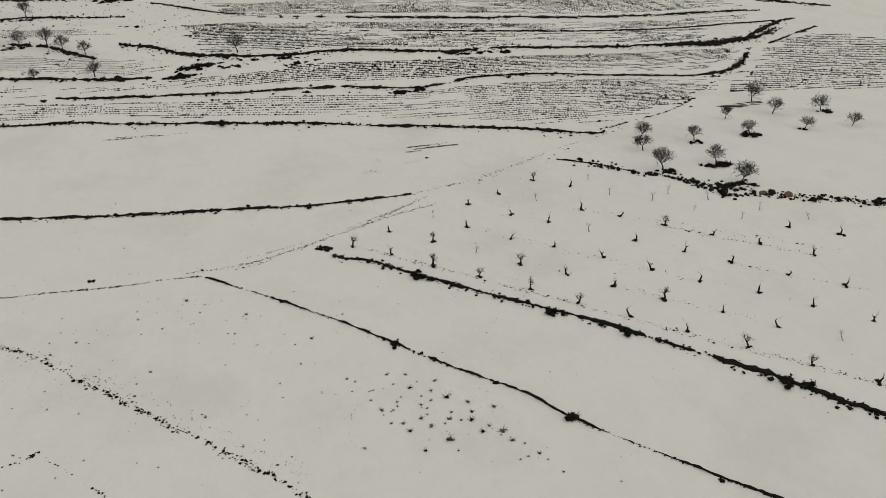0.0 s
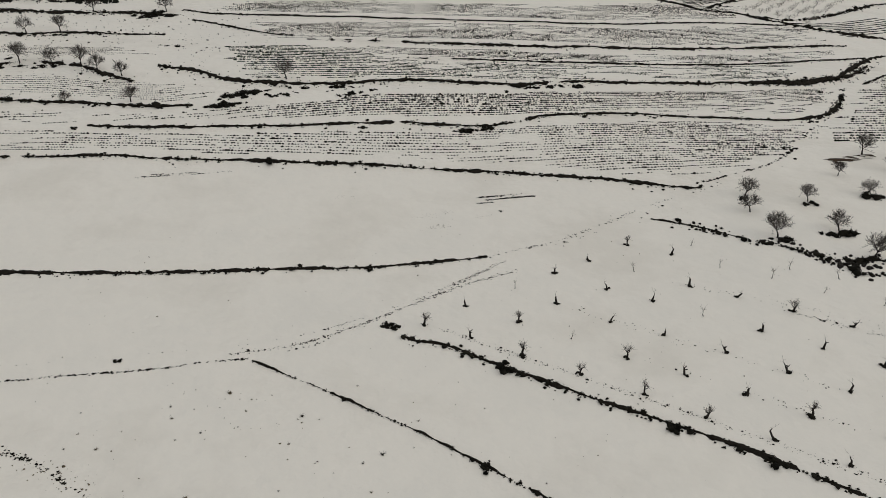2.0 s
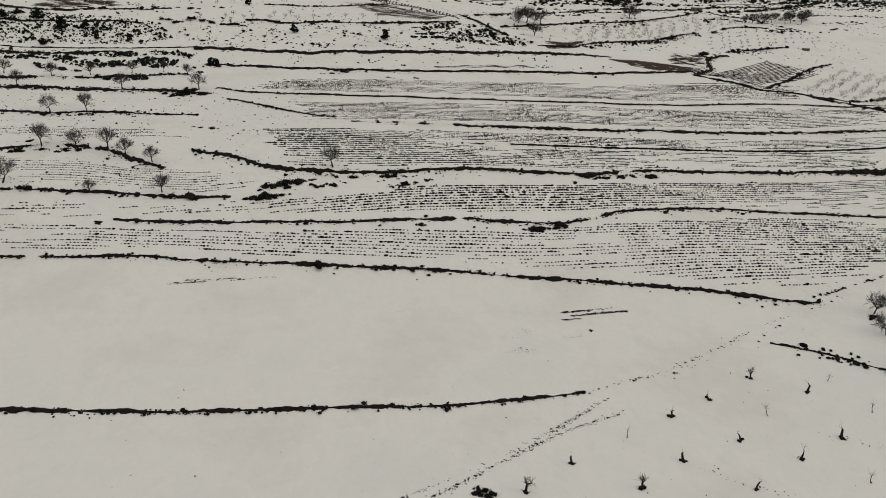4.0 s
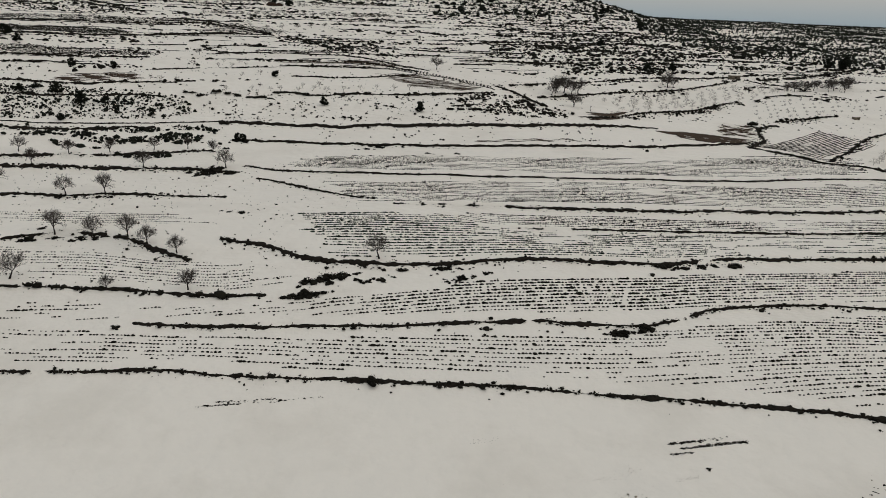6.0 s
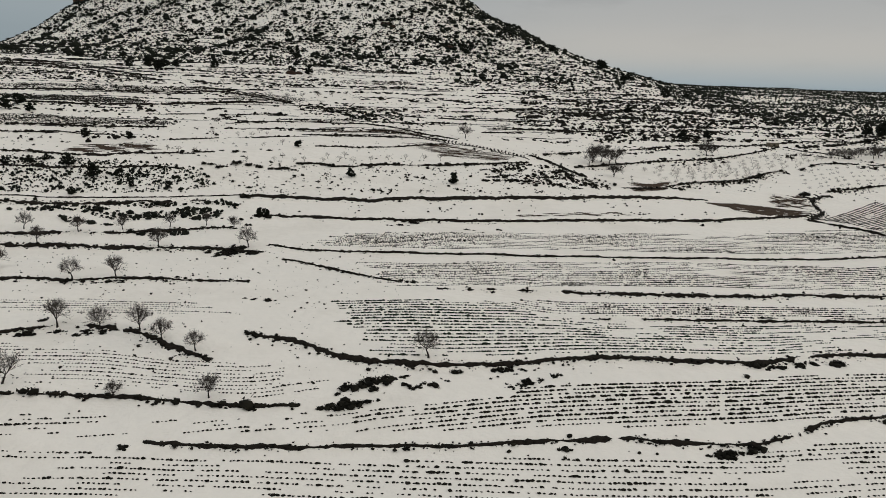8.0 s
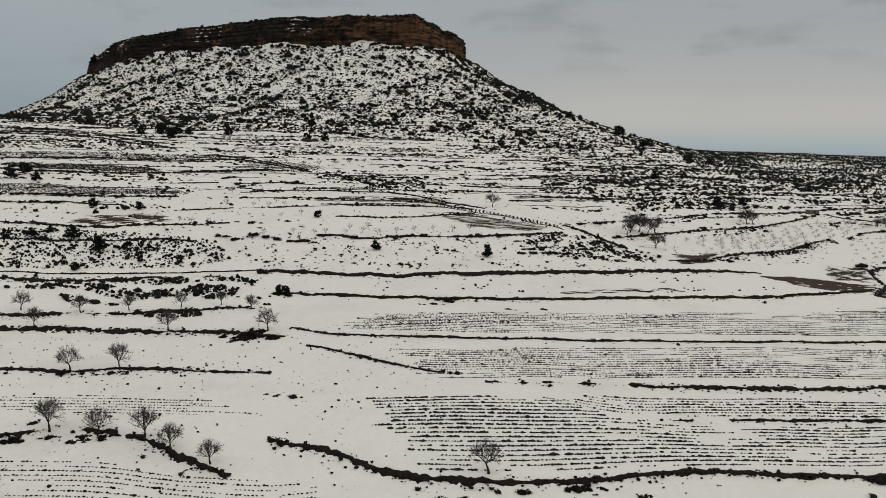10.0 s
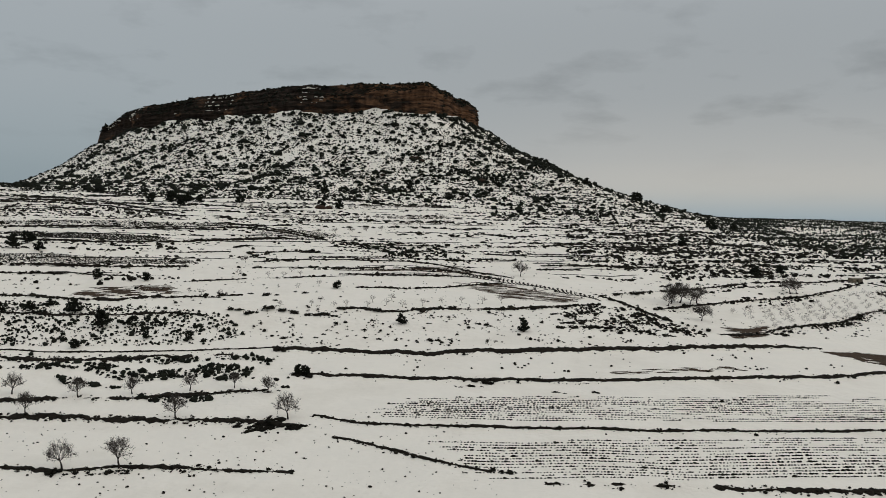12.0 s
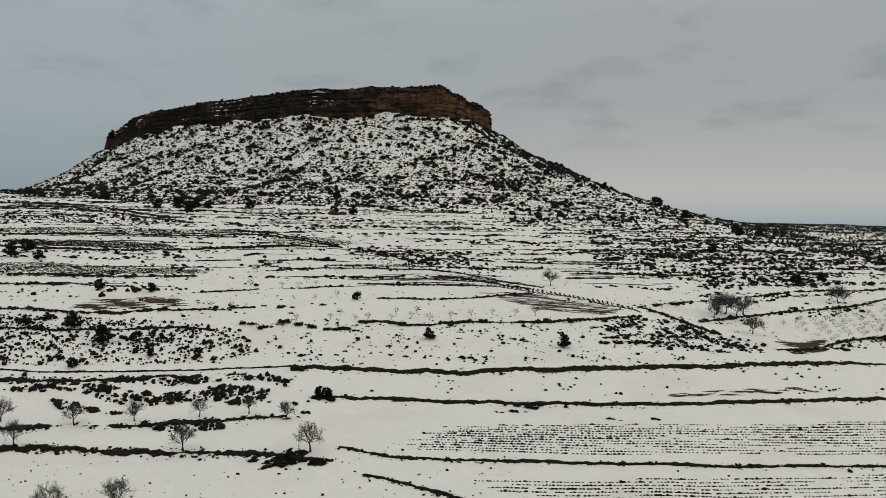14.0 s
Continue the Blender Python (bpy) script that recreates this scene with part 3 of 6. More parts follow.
# ---- pieces of vegetation as arrays ----
ICO = np.array([(0, 0, 1)] + [(0.894 * math.cos(a), 0.894 * math.sin(a), 0.447) for a in np.arange(5) * 2 * math.pi / 5]
               + [(0.894 * math.cos(a), 0.894 * math.sin(a), -0.447) for a in (np.arange(5) + 0.5) * 2 * math.pi / 5])
ICO_FACES = np.array([(0, 1 + k, 1 + (k + 1) % 5) for k in range(5)] + [(1 + k, 6 + k, 1 + (k + 1) % 5) for k in range(5)]
                     + [(6 + k, 6 + (k + 1) % 5, 1 + (k + 1) % 5) for k in range(5)])


def clumps(x, y, radius, height, rng, shards=14, core=0.82, spread=0.86, z=None, leaf=0.24, turn=None, slim=None):
    """Low bushes: a lumpy core on the ground, bristling with small blades of leaf and twig. Returns points and triangles."""
    n = len(x)
    z = ground_z(x, y) if z is None else z
    c = ICO[None] * rng.uniform(0.6, 1.3, (n, 11, 1)) * core
    c = c * np.stack([radius, radius * (rng.uniform(0.75, 1.1, n) if slim is None else slim), height], 1)[:, None]
    turn = rng.uniform(0, 6.283, n) if turn is None else turn
    cs, sn = np.cos(turn)[:, None], np.sin(turn)[:, None]
    c = np.stack([c[..., 0] * cs - c[..., 1] * sn, c[..., 0] * sn + c[..., 1] * cs, c[..., 2] + (0.32 * height)[:, None]], -1)
    c += np.stack([x, y, z], 1)[:, None]
    verts, faces = [c.reshape(-1, 3)], [(ICO_FACES[None] + 11 * np.arange(n)[:, None, None]).reshape(-1, 3)]
    if shards:
        d = rng.normal(size=(n, shards, 3))
        d /= np.linalg.norm(d, axis=-1, keepdims=True)
        d[..., 2] = np.abs(d[..., 2]) * 1.1 - 0.08
        mid = d * rng.uniform(0.5, 1.05, (n, shards, 1)) * spread
        tri = rng.normal(size=(n, shards, 3, 3)) * leaf * rng.uniform(0.4, 1.1, (n, shards, 1, 1))
        tri[:, :, 0] += d * leaf * 0.7
        s = (mid[:, :, None] + tri) * np.stack([radius, radius, height], 1)[:, None, None]
        s = s + np.stack([x, y, z + 0.25 * height], 1)[:, None, None]
        base = len(verts[0])
        verts.append(s.reshape(-1, 3))
        faces.append(np.arange(n * shards * 3).reshape(-1, 3) + base)
    return np.vstack(verts), np.vstack(faces)



def tufts(x, y, radius, height, rng, turn=None, slim=0.8, z=None, plain=False):
    """Small far plants: an uneven five-sided mound each."""
    n = len(x)
    z = ground_z(x, y) if z is None else z
    turn = rng.uniform(0, 6.283, n) if turn is None else turn
    a = np.arange(5) * 1.2566
    k = rng.uniform(0.6, 1.35, (n, 5))
    px, py = np.cos(a) * k * radius[:, None], np.sin(a) * k * radius[:, None] * slim
    cs, sn = np.cos(turn)[:, None], np.sin(turn)[:, None]
    ring = np.stack([x[:, None] + px * cs - py * sn, y[:, None] + px * sn + py * cs, np.repeat((z - 0.12 * height)[:, None], 5, 1)], -1)
    tip = np.stack([x + rng.normal(size=n) * 0.2 * radius, y + rng.normal(size=n) * 0.2 * radius, z + height * rng.uniform(0.8, 1.2, n)], -1)
    if plain:
        faces = [(i, (i + 1) % 5, 5) for i in range(5)]
        return np.concatenate([ring, tip[:, None]], 1).reshape(-1, 3), (np.array(faces)[None] + 6 * np.arange(n)[:, None, None]).reshape(-1, 3)
    collar = ring * 0.75 + tip[:, None] * 0.25
    collar[..., 2] = (z + 0.62 * height)[:, None] + 0.2 * height[:, None] * rng.normal(size=(n, 5))
    verts = np.concatenate([ring, collar, tip[:, None]], 1).reshape(-1, 3)
    faces = [(i, (i + 1) % 5, 5 + (i + 1) % 5) for i in range(5)] + [(i, 5 + (i + 1) % 5, 5 + i) for i in range(5)] + [(5 + i, 5 + (i + 1) % 5, 10) for i in range(5)]
    return verts, (np.array(faces)[None] + 11 * np.arange(n)[:, None, None]).reshape(-1, 3)


def joined(pieces):
    verts, faces, base = [], [], 0
    for v, f in pieces:
        verts.append(v)
        faces.append(f + base)
        base += len(v)
    return np.vstack(verts), np.vstack(faces)


FINE = 0.35


def strip(line, half, rng, bare, hump=0.12, gap=9.0, step=FINE, rag=1.0, gaps=(), swell=(1, 1)):
    """A ragged strip of bare bank along a line: it swells, thins and breaks off, and hugs the step."""
    at = np.arange(len(line)) * step
    way = np.gradient(line, axis=0)
    way /= np.linalg.norm(way, axis=1, keepdims=True) + 1e-9
    normal = np.stack([-way[:, 1], way[:, 0]], 1)
    level = np.clip((wobble(at, gap, rng, 4) * 0.5 + 0.5 - (1 - bare)) / 0.12, 0, 1)
    level = np.maximum(level, 0.8) if level.max() < 0.3 else level
    for x0, x1 in gaps:
        level = level * np.clip(np.maximum(x0 - line[:, 0], line[:, 0] - x1) / 0.8 + 0.6 * wobble(at, 1.5, rng, 2), 0, 1)
    half = half * np.linspace(*swell, len(line))
    width = half * level * (0.8 + 0.5 * rag * wobble(at, 3.5, rng, 4))
    width = np.clip(width, 0.0, None)
    middle = line + normal * (wobble(at, 6, rng) * half * 0.5)[:, None]
    rows = []
    for f, lift in ((-1.0, -0.35), (-0.6, 0.7), (0.0, 1.0), (0.6, 0.8), (1.0, -0.35)):
        ragged = np.clip(1 + 0.75 * rag * wobble(at, 0.8, rng, 2), 0.1, 2)
        p = middle + normal * (f * width * ragged)[:, None]
        z = ground_z(p[:, 0], p[:, 1]) + 0.05 + lift * hump * (0.75 + 0.55 * wobble(at, 0.9, rng, 2)) * np.clip(width / half, 0.1, 1)
        rows.append(np.column_stack([p, z]))
    verts = np.stack(rows, 1).reshape(-1, 3)
    k = np.where((width[:-1] > 0.05 * half[:-1]) | (width[1:] > 0.05 * half[1:]))[0]
    faces = np.concatenate([np.stack([5 * k + r, 5 * k + 5 + r, 5 * k + 6 + r, 5 * k + 1 + r], 1) for r in range(4)])
    return verts, faces, level


bank_rng = np.random.RandomState(11)
for number, b in enumerate(BANKS):
    line = smooth_line(b["points"], FINE)
    near = number < NEAR_TERRACES
    verts, faces, level = strip(line, b["half"], bank_rng, b["bare"], 0.26 if near else 0.35, rag=b["rag"], gaps=b["gaps"], swell=b["swell"])
    ob = thing("terrace_bank", "dark bare earth bank with scrub between snowy terraces" if near else "scrubby earth bank on the snowy upper slope", "earth bank",
               mesh_of("terrace_bank", verts, faces, EARTH, True), group="terrace banks", kind="structure")
    total = len(line) * FINE
    n = int(total * b["clumps"] * (1.7 if near else 1.2))
    k = bank_rng.randint(0, len(line), n)
    k = k[bank_rng.uniform(size=n) < 0.25 + 0.75 * level[k]]
    n = len(k)
    way = np.gradient(line, axis=0)[k]
    way /= np.linalg.norm(way, axis=1, keepdims=True)
    off = bank_rng.normal(size=n) * b["half"] * 0.9 - 0.15 * b["half"]
    x = line[k, 0] - way[:, 1] * off + bank_rng.uniform(-0.2, 0.2, n)
    y = line[k, 1] + way[:, 0] * off
    size = bank_rng.lognormal(-1.95, 0.42, n) * (1.0 if near else 1.7) * b["small"]
    large = bank_rng.uniform(size=n) < b["big"]
    size = np.where(large, size * 2.0, size).clip(0.04, 0.42 if near else 1.3)
    # scrub and clods that have slid below the bank, in bunches
    m = int(total * b["spill"][0] * 1.6)
    k = bank_rng.randint(0, len(line), m)
    bunch = wobble(np.arange(len(line)) * FINE, 7, bank_rng, 2)[k]
    k = k[(bank_rng.uniform(size=m) < np.clip(0.45 + 0.9 * bunch, 0.02, 1)) & (level[k] > 0.3)]
    way = np.gradient(line, axis=0)[k]
    way /= np.linalg.norm(way, axis=1, keepdims=True)
    off = -b["half"] - bank_rng.exponential(1.0, len(k)) * b["spill"][1]
    x, y = np.r_[x, line[k, 0] - way[:, 1] * off], np.r_[y, line[k, 1] + way[:, 0] * off]
    size = np.r_[size, (bank_rng.lognormal(-1.75, 0.5, len(k)) * (1.0 if near else 1.6)).clip(0.06, 0.9)]
    v, f = clumps(x, y, size * 1.3, size * 0.85, bank_rng, 7, 0.7)
    part_of("scrub", mesh_of("scrub", v, f, SCRUB), ob, "dry dark scrub along the bank", "stuff")



# ---- the table mountain: cliff band and plateau ----
def mountain():
    rng = np.random.RandomState(21)
    ring = smooth_line(np.vstack([MESA, MESA[:1]]), 1.25)
    n = len(ring)
    way = np.roll(ring, -1, 0) - np.roll(ring, 1, 0)
    way /= np.linalg.norm(way, axis=1, keepdims=True)
    outward = np.stack([way[:, 1], -way[:, 0]], 1)
    at = np.arange(n) * 1.25
    levels = np.r_[np.linspace(-16, 0, 4)[:-1], np.linspace(0, 27, 34)]
    # Beds of harder and softer stone: each bed stands out or steps back, and runs on round the cliff.
    bed_edge = np.array([0, 2.2, 3.6, 6.5, 7.6, 10.2, 12.6, 13.8, 16.5, 18, 20.5, 22, 24, 30])
    bed_out = np.array([0.9, -0.5, 0.5, -0.8, 1.0, 0.3, -1.1, 0.6, -0.2, 0.7, -0.6, 0.5, 0.2, 0.0])
    buttress = 3.4 * wobble(at, 48, rng, 3)
    cracks = -2.4 * np.clip((wobble(at, 17, rng, 2) - 0.45) * 2.5, 0, 1) - 0.8 * np.clip((wobble(at, 6, rng, 1) - 0.4) * 3, 0, 1)
    pillars = 0.7 * np.round(wobble(at, 15, rng, 1) * 2) / 2
    # The cap rounds off at its far end and breaks down at its near corner.
    rim = np.interp(at, (0, 12, 20, 40, 60, 100, 140, 200, 260, 300, 340, 400, 420, 440, 460, 480, 500, 560, 1040, at[-1]), (-20, -13, -10, -5.5, -4.2, -3, 1.4, 2.8, 2.8, 3, 2.4, 0.6, 0.4, -0.8, -3.2, -4.2, -7, -9, -12, -20))
    rim = rim + 0.9 * wobble(at, 30, rng, 3) - 0.6 * np.clip(wobble(at, 12, rng, 2), 0, 1)
    # The face stands upright as far as a break; above it an overgrown slope leans back to the rim.
    sheer = np.interp(at, (0, 60, 130, 190, 270, 330, 360, 420, 470, 540), (19, 17, 12, 10, 11, 14, 19, 22, 19, 25)) + 2.2 * wobble(at, 22, rng, 2)
    rows = []
    for z in levels:
        dip = 1.0 * wobble(at, 70, rng, 2)
        bed = bed_out[np.clip(np.searchsorted(bed_edge, np.clip(z + dip, 0, 30), side="right") - 1, 0, len(bed_out) - 1)]
        lean = -0.04 * z if z > 0 else -0.35 * z
        lean = lean - 0.75 * np.clip(z - sheer, 0, None)
        out_by = lean + bed * (0.9 + 0.6 * wobble(at, 16, rng, 2)) + buttress * (1 - 0.2 * z / 27) + pillars + cracks * np.clip(z / 6, 0.2, 1) * np.clip((28 - z) / 6, 0.35, 1) + 0.5 * wobble(at, 5, rng, 2)
        p = ring + outward * out_by[:, None]
        rows.append(np.column_stack([p, 143 + z + rim * max(z, 0) / 27]))
    verts = np.stack(rows, 0).reshape(-1, 3)
    j, i = np.meshgrid(np.arange(len(levels) - 1), np.arange(n), indexing="ij")
    a, b = j * n + i, j * n + (i + 1) % n
    faces = np.stack([a, b, b + n, a + n], -1).reshape(-1, 4)
    mesa = thing("table_mountain", "flat-topped mountain with a band of rust-brown sandstone cliff", "mountain", kind="structure")
    part_of("cliff", mesh_of("cliff", verts, faces, CLIFF), mesa, "layered rust-brown sandstone cliff")
    # the snowy top, in rings that close towards the middle
    rim_points = rows[-1]
    middle = rim_points.mean(0)
    top, tris = [rim_points], []
    for k, f in enumerate((0.93, 0.8, 0.5, 0.15)):
        ringed = middle + (rim_points - middle) * f
        ringed[:, 2] = rim_points[:, 2] + (np.minimum(169.0, rim_points[:, 2] + 0.3) + 1.2 * waves(ringed[:, 0], ringed[:, 1], 60, 5) - rim_points[:, 2]) * min(1, (1 - f) * 1.6)
        top.append(ringed)
        i = np.arange(n)
        a, b = k * n + i, k * n + (i + 1) % n
        tris.append(np.stack([a, b, b + n, a + n], 1))
    part_of("plateau", mesh_of("plateau", np.vstack(top), np.vstack(tris), SNOW, True), mesa, "snowy plateau top")
    # low evergreens along the rim
    k = np.r_[rng.randint(0, n, 1500), rng.randint(0, 60, 260)]
    k = k[(ring[k, 1] < 1090)]
    back_by = rng.uniform(0, 9, len(k)) ** 1.2
    p = rim_points[k] + np.column_stack([-outward[k] * back_by[:, None], np.zeros(len(k))])
    r = rng.lognormal(-0.05, 0.45, len(k)).clip(0.4, 2.6)
    v, f = clumps(p[:, 0], p[:, 1], r * 1.3, r * 0.85, rng, 8, z=p[:, 2] - 0.4)
    part_of("rim_scrub", mesh_of("rim_scrub", v, f, OAK), mesa, "dark evergreen shrubs on the rim", "stuff")
    # the slope above the face is thickly overgrown
    k = rng.randint(0, n, 5200)
    k = k[(ring[k, 1] < 1040) & (at[k] < 560)]
    up = sheer[k] + (27 - sheer[k]) * rng.uniform(-0.05, 1, len(k))
    pick = np.clip(np.searchsorted(levels, up), 4, len(levels) - 1)
    p = np.stack(rows, 0)[pick, k]
    r = rng.lognormal(-0.35, 0.45, len(k)).clip(0.3, 1.9)
    v, f = clumps(p[:, 0], p[:, 1], r * 1.4, r * 0.75, rng, 3, z=p[:, 2] - 0.2)
    part_of("slope_scrub", mesh_of("slope_scrub", v, f, OAK), mesa, "dark scrub on the slope above the cliff face", "stuff")
    # thicker scrub and fallen blocks along the foot of the cliff
    k = rng.randint(0, n, 900)
    k = k[(ring[k, 1] < 1090)]
    down_by = np.abs(rng.normal(size=len(k))) * 9 - 1
    p = ring[k] + outward[k] * (down_by + 3.5)[:, None]
    r = rng.lognormal(0.1, 0.45, len(k)).clip(0.5, 2.8)
    v, f = clumps(p[:, 0], p[:, 1], r * 1.2, r * 0.95, rng, 8)
    part_of("foot_scrub", mesh_of("foot_scrub", v, f, OAK), mesa, "dark shrubs along the foot of the cliff", "stuff")
    # shrubs and snow that cling to the ledges
    k = rng.randint(0, n, 500)
    pick = rng.randint(6, len(levels) - 3, len(k))
    p = np.stack(rows, 0)[pick, k]
    p[:, :2] += outward[k] * 0.3
    r = rng.lognormal(-0.35, 0.4, len(k)).clip(0.35, 1.6)
    v, f = clumps(p[:, 0], p[:, 1], r * 1.4, r * 0.7, rng, 12, z=p[:, 2])
    part_of("ledge_scrub", mesh_of("ledge_scrub", v, f, OAK), mesa, "dark shrubs on the cliff ledges", "stuff")
    k = rng.randint(0, n, 1000)
    k = k[(ring[k, 0] < -120) & (at[k] < 330) & (np.sin(at[k] / 9.0) + np.sin(at[k] / 23.0) > 0.35)]
    pick = rng.choice((17, 20, 23, 27, 28, 32, 33), len(k))
    p = np.stack(rows, 0)[pick, k]
    p[:, :2] += outward[k] * 0.3
    r = rng.lognormal(-0.5, 0.5, len(k)).clip(0.25, 1.3)
    v, f = clumps(p[:, 0], p[:, 1], r * 2.6, r * 0.6, rng, 0, 0.9, z=p[:, 2] + 0.2, turn=np.arctan2(way[k, 1], way[k, 0]), slim=0.4)
    part_of("ledge_snow", mesh_of("ledge_snow", v, f, SNOW), mesa, "snow on the cliff ledges", "stuff")


mountain()


# ---- scrub on the slopes ----
def in_plan(x, y, ring):
    odd = np.zeros(len(x), bool)
    for n in range(len(ring)):
        (ax, ay), (bx, by) = ring[n - 1], ring[n]
        odd ^= ((ay > y) != (by > y)) & (x < (bx - ax) * (y - ay) / (by - ay + 1e-9) + ax)
    return odd


def lines_along(x, y, gap, share):
    """True near evenly stepped contour lines, where old terrace walls hold the scrub."""
    z = relief(x, y) + 0.5 * waves(x, y, 40, 31)
    return (z / gap) % 1 < share


def scatter(count, box, keep, size, spread, rng, shards, flat=0.8, mat=SCRUB, label="", name="scrub_cover", low=False):
    x, y = rng.uniform(box[0], box[1], count), rng.uniform(box[2], box[3], count)
    ok = keep(x, y, rng.uniform(size=count))
    x, y = x[ok], y[ok]
    r = rng.lognormal(math.log(size), spread, len(x)).clip(size * 0.35, size * (1.8 if low else 3))
    if low:
        v, f = tufts(x, y, r * 1.5, r * flat * 1.1, rng, rng.normal(size=len(x)) * 0.5, 0.6, plain=low == "plain")
    else:
        v, f = clumps(x, y, r * 1.1, r * flat, rng, shards)
    return thing(name, label, "scrub", mesh_of(name, v, f, mat), kind="stuff")


def mesa_distance(x, y):
    return edge_distance(x, y, MESA, True)[0]


rng = np.random.RandomState(5)
WHITE_FIELD = [(70, 522), (98, 532), (122, 584), (92, 566)]
UPPER_SCRUB = [[(-210, 481), (-205, 501), (-185, 507), (-160, 497), (-139, 494), (-143, 482), (-166, 473), (-189, 467)], [(-222, 499), (-181, 515), (-139, 503), (-139, 487), (-206, 466)], [(-171, 423), (-126, 437), (-122, 425), (-142, 412), (-164, 408)], [(-136, 373), (-106, 374), (-104, 359), (-129, 362)],
               [(-72, 453), (-51, 462), (-30, 450), (-12, 429), (-22, 410), (-42, 417), (-60, 430)], [(34, 479), (79, 498), (66, 453), (23, 431)], [(54, 442), (110, 473), (92, 427), (54, 412)],
               [(132, 548), (149, 537), (109, 446), (85, 422)], [(57, 401), (85, 416), (81, 406), (60, 389)], [(61, 376), (94, 399), (86, 384), (63, 366)], [(152, 428), (186, 461), (222, 491), (190, 440)]]


def hill_cover(x, y):
    """How thickly the mountain's side is grown over."""
    d = mesa_distance(x, y)
    share = (0.66 + 0.30 * waves(x, y, 45, 41) + 0.28 * waves(x, y, 14, 42)) * np.clip(1.5 - d / 220, 0.35, 1.2)
    share = share * np.where(d > 120, 0.62 + 1.1 * lines_along(x, y, 2.4, 0.5), 1) * (1 + 0.5 * np.clip((x + 60) / 60, 0, 1) * np.clip((150 - d) / 40, 0, 1))
    share = share * np.where((x > 85) & (y > 560) & (d > 100), 0.5, 1) * np.where(in_plan(x, y, WHITE_FIELD), 0.08, 1)
    return share * (~inside_mesa(x, y) & (d < 250) & (d > 3) & (y < 960 + 0.6 * np.abs(x + 150)))


scatter(5200, (-560, 330, 560, 1080), lambda x, y, u: u < hill_cover(x, y) ** 1.6, 1.8, 0.34, rng, 14, 0.85, OAK, "large dark oak bushes on the snowy mountain slope")
scatter(40000, (-560, 330, 560, 1080), lambda x, y, u: u < hill_cover(x, y), 0.85, 0.55, rng, 2, 0.85, OAK, "dark juniper and oak scrub on the snowy mountain slope")
scatter(128000, (-560, 330, 560, 1080), lambda x, y, u: u < hill_cover(x, y), 0.40, 0.5, rng, 3, 1.1, OAK, "low dark bushes between the larger scrub of the mountain slope", low="plain")
scatter(54000, (-420, 330, 470, 760), lambda x, y, u: (mesa_distance(x, y) > 60) & lines_along(x, y, 3.0, 0.25) & (u < 0.6 + 0.4 * waves(x, y, 70, 43)) & ~in_plan(x, y, WHITE_FIELD), 0.62, 0.4, rng, 3, 0.6, SCRUB,
        "dark scrub along old terrace lines under the mountain", low=True)
scatter(70000, (-330, 320, 395, 620), lambda x, y, u: lines_along(x, y, 2.3, 0.2) & (u < 0.4 + 0.5 * waves(x, y, 60, 44)), 0.42, 0.45, rng, 3, 0.7, SCRUB,
        "low dark scrub on stepped snowy terraces", low=True)
scatter(40000, (-330, 260, 335, 620), lambda x, y, u: u < 0.12 + 0.16 * waves(x, y * 2, 50, 45) + 0.1 * waves(x, y, 13, 63), 0.2, 0.6, rng, 2, 0.75, SCRUB, "scattered low scrub on the snowy upper slope", low="plain")
scatter(30000, (-225, 225, 355, 550), lambda x, y, u: (u < (0.44 + 0.32 * waves(x, y * 1.8, 16, 57) + 0.2 * waves(x, y * 2, 6, 58)) * np.where(lines_along(x, y, 1.3, 0.45), 1.5, 0.3)) & np.any([in_plan(x, y, p) for p in UPPER_SCRUB], axis=0), 0.43, 0.5, rng, 6, 0.75, SCRUB,
        "dark scrub thickets between the upper terraces")
scatter(92000, (130, 640, 470, 1110), lambda x, y, u: in_plan(x, y, [(150, 610), (155, 530), (175, 490), (230, 478), (640, 470), (640, 1110), (210, 1110), (175, 760)])
        & (u < (0.60 + 0.1 * waves(x, y, 60, 46) + 0.22 * waves(x, y, 20, 53) + 0.3 * waves(x, y, 9, 56)) * np.clip(0.75 + (y - 500) / 300, 0.6, 1) * np.where((x < 230) & (y > 560), 0.8, 1.05)) & (mesa_distance(x, y) > 150), 0.5, 0.5, rng, 2, 1.5, OAK,
        "dense dark evergreen wood on the far ridge", low="plain")
scatter(9000, (20, 150, 400, 640), lambda x, y, u: in_plan(x, y, [(49, 590), (130, 640), (150, 500), (100, 425), (55, 412), (25, 450)])
        & (u < (0.42 + 0.35 * waves(x, y, 30, 47)) * np.where(lines_along(x, y, 1.5, 0.4), 1.5, 0.25)), 0.58, 0.45, rng, 8, 0.7, SCRUB, "thick dark scrub on rough ground beside the slope terraces")
scatter(7000, (-150, -70, 300, 345), lambda x, y, u: in_plan(x, y, [(-145, 306), (-82, 308), (-76, 314), (-83, 328), (-113, 337), (-150, 342)])
        & (u < 0.46 + 0.2 * waves(x, y, 11, 48)), 0.25, 0.5, rng, 8, 1.0, OAK, "young evergreen scrub dotted over a snowy slope")
BELOW_ROAD = [(-140, 297), (-112, 294), (-106, 285), (-95, 282), (-77, 283), (-69, 288), (-65, 302), (-140, 302)]
BELOW_WALL = [(-96, 276.4), (-80, 277), (-63, 278), (-65, 274.5), (-80, 272.5), (-94, 273)]
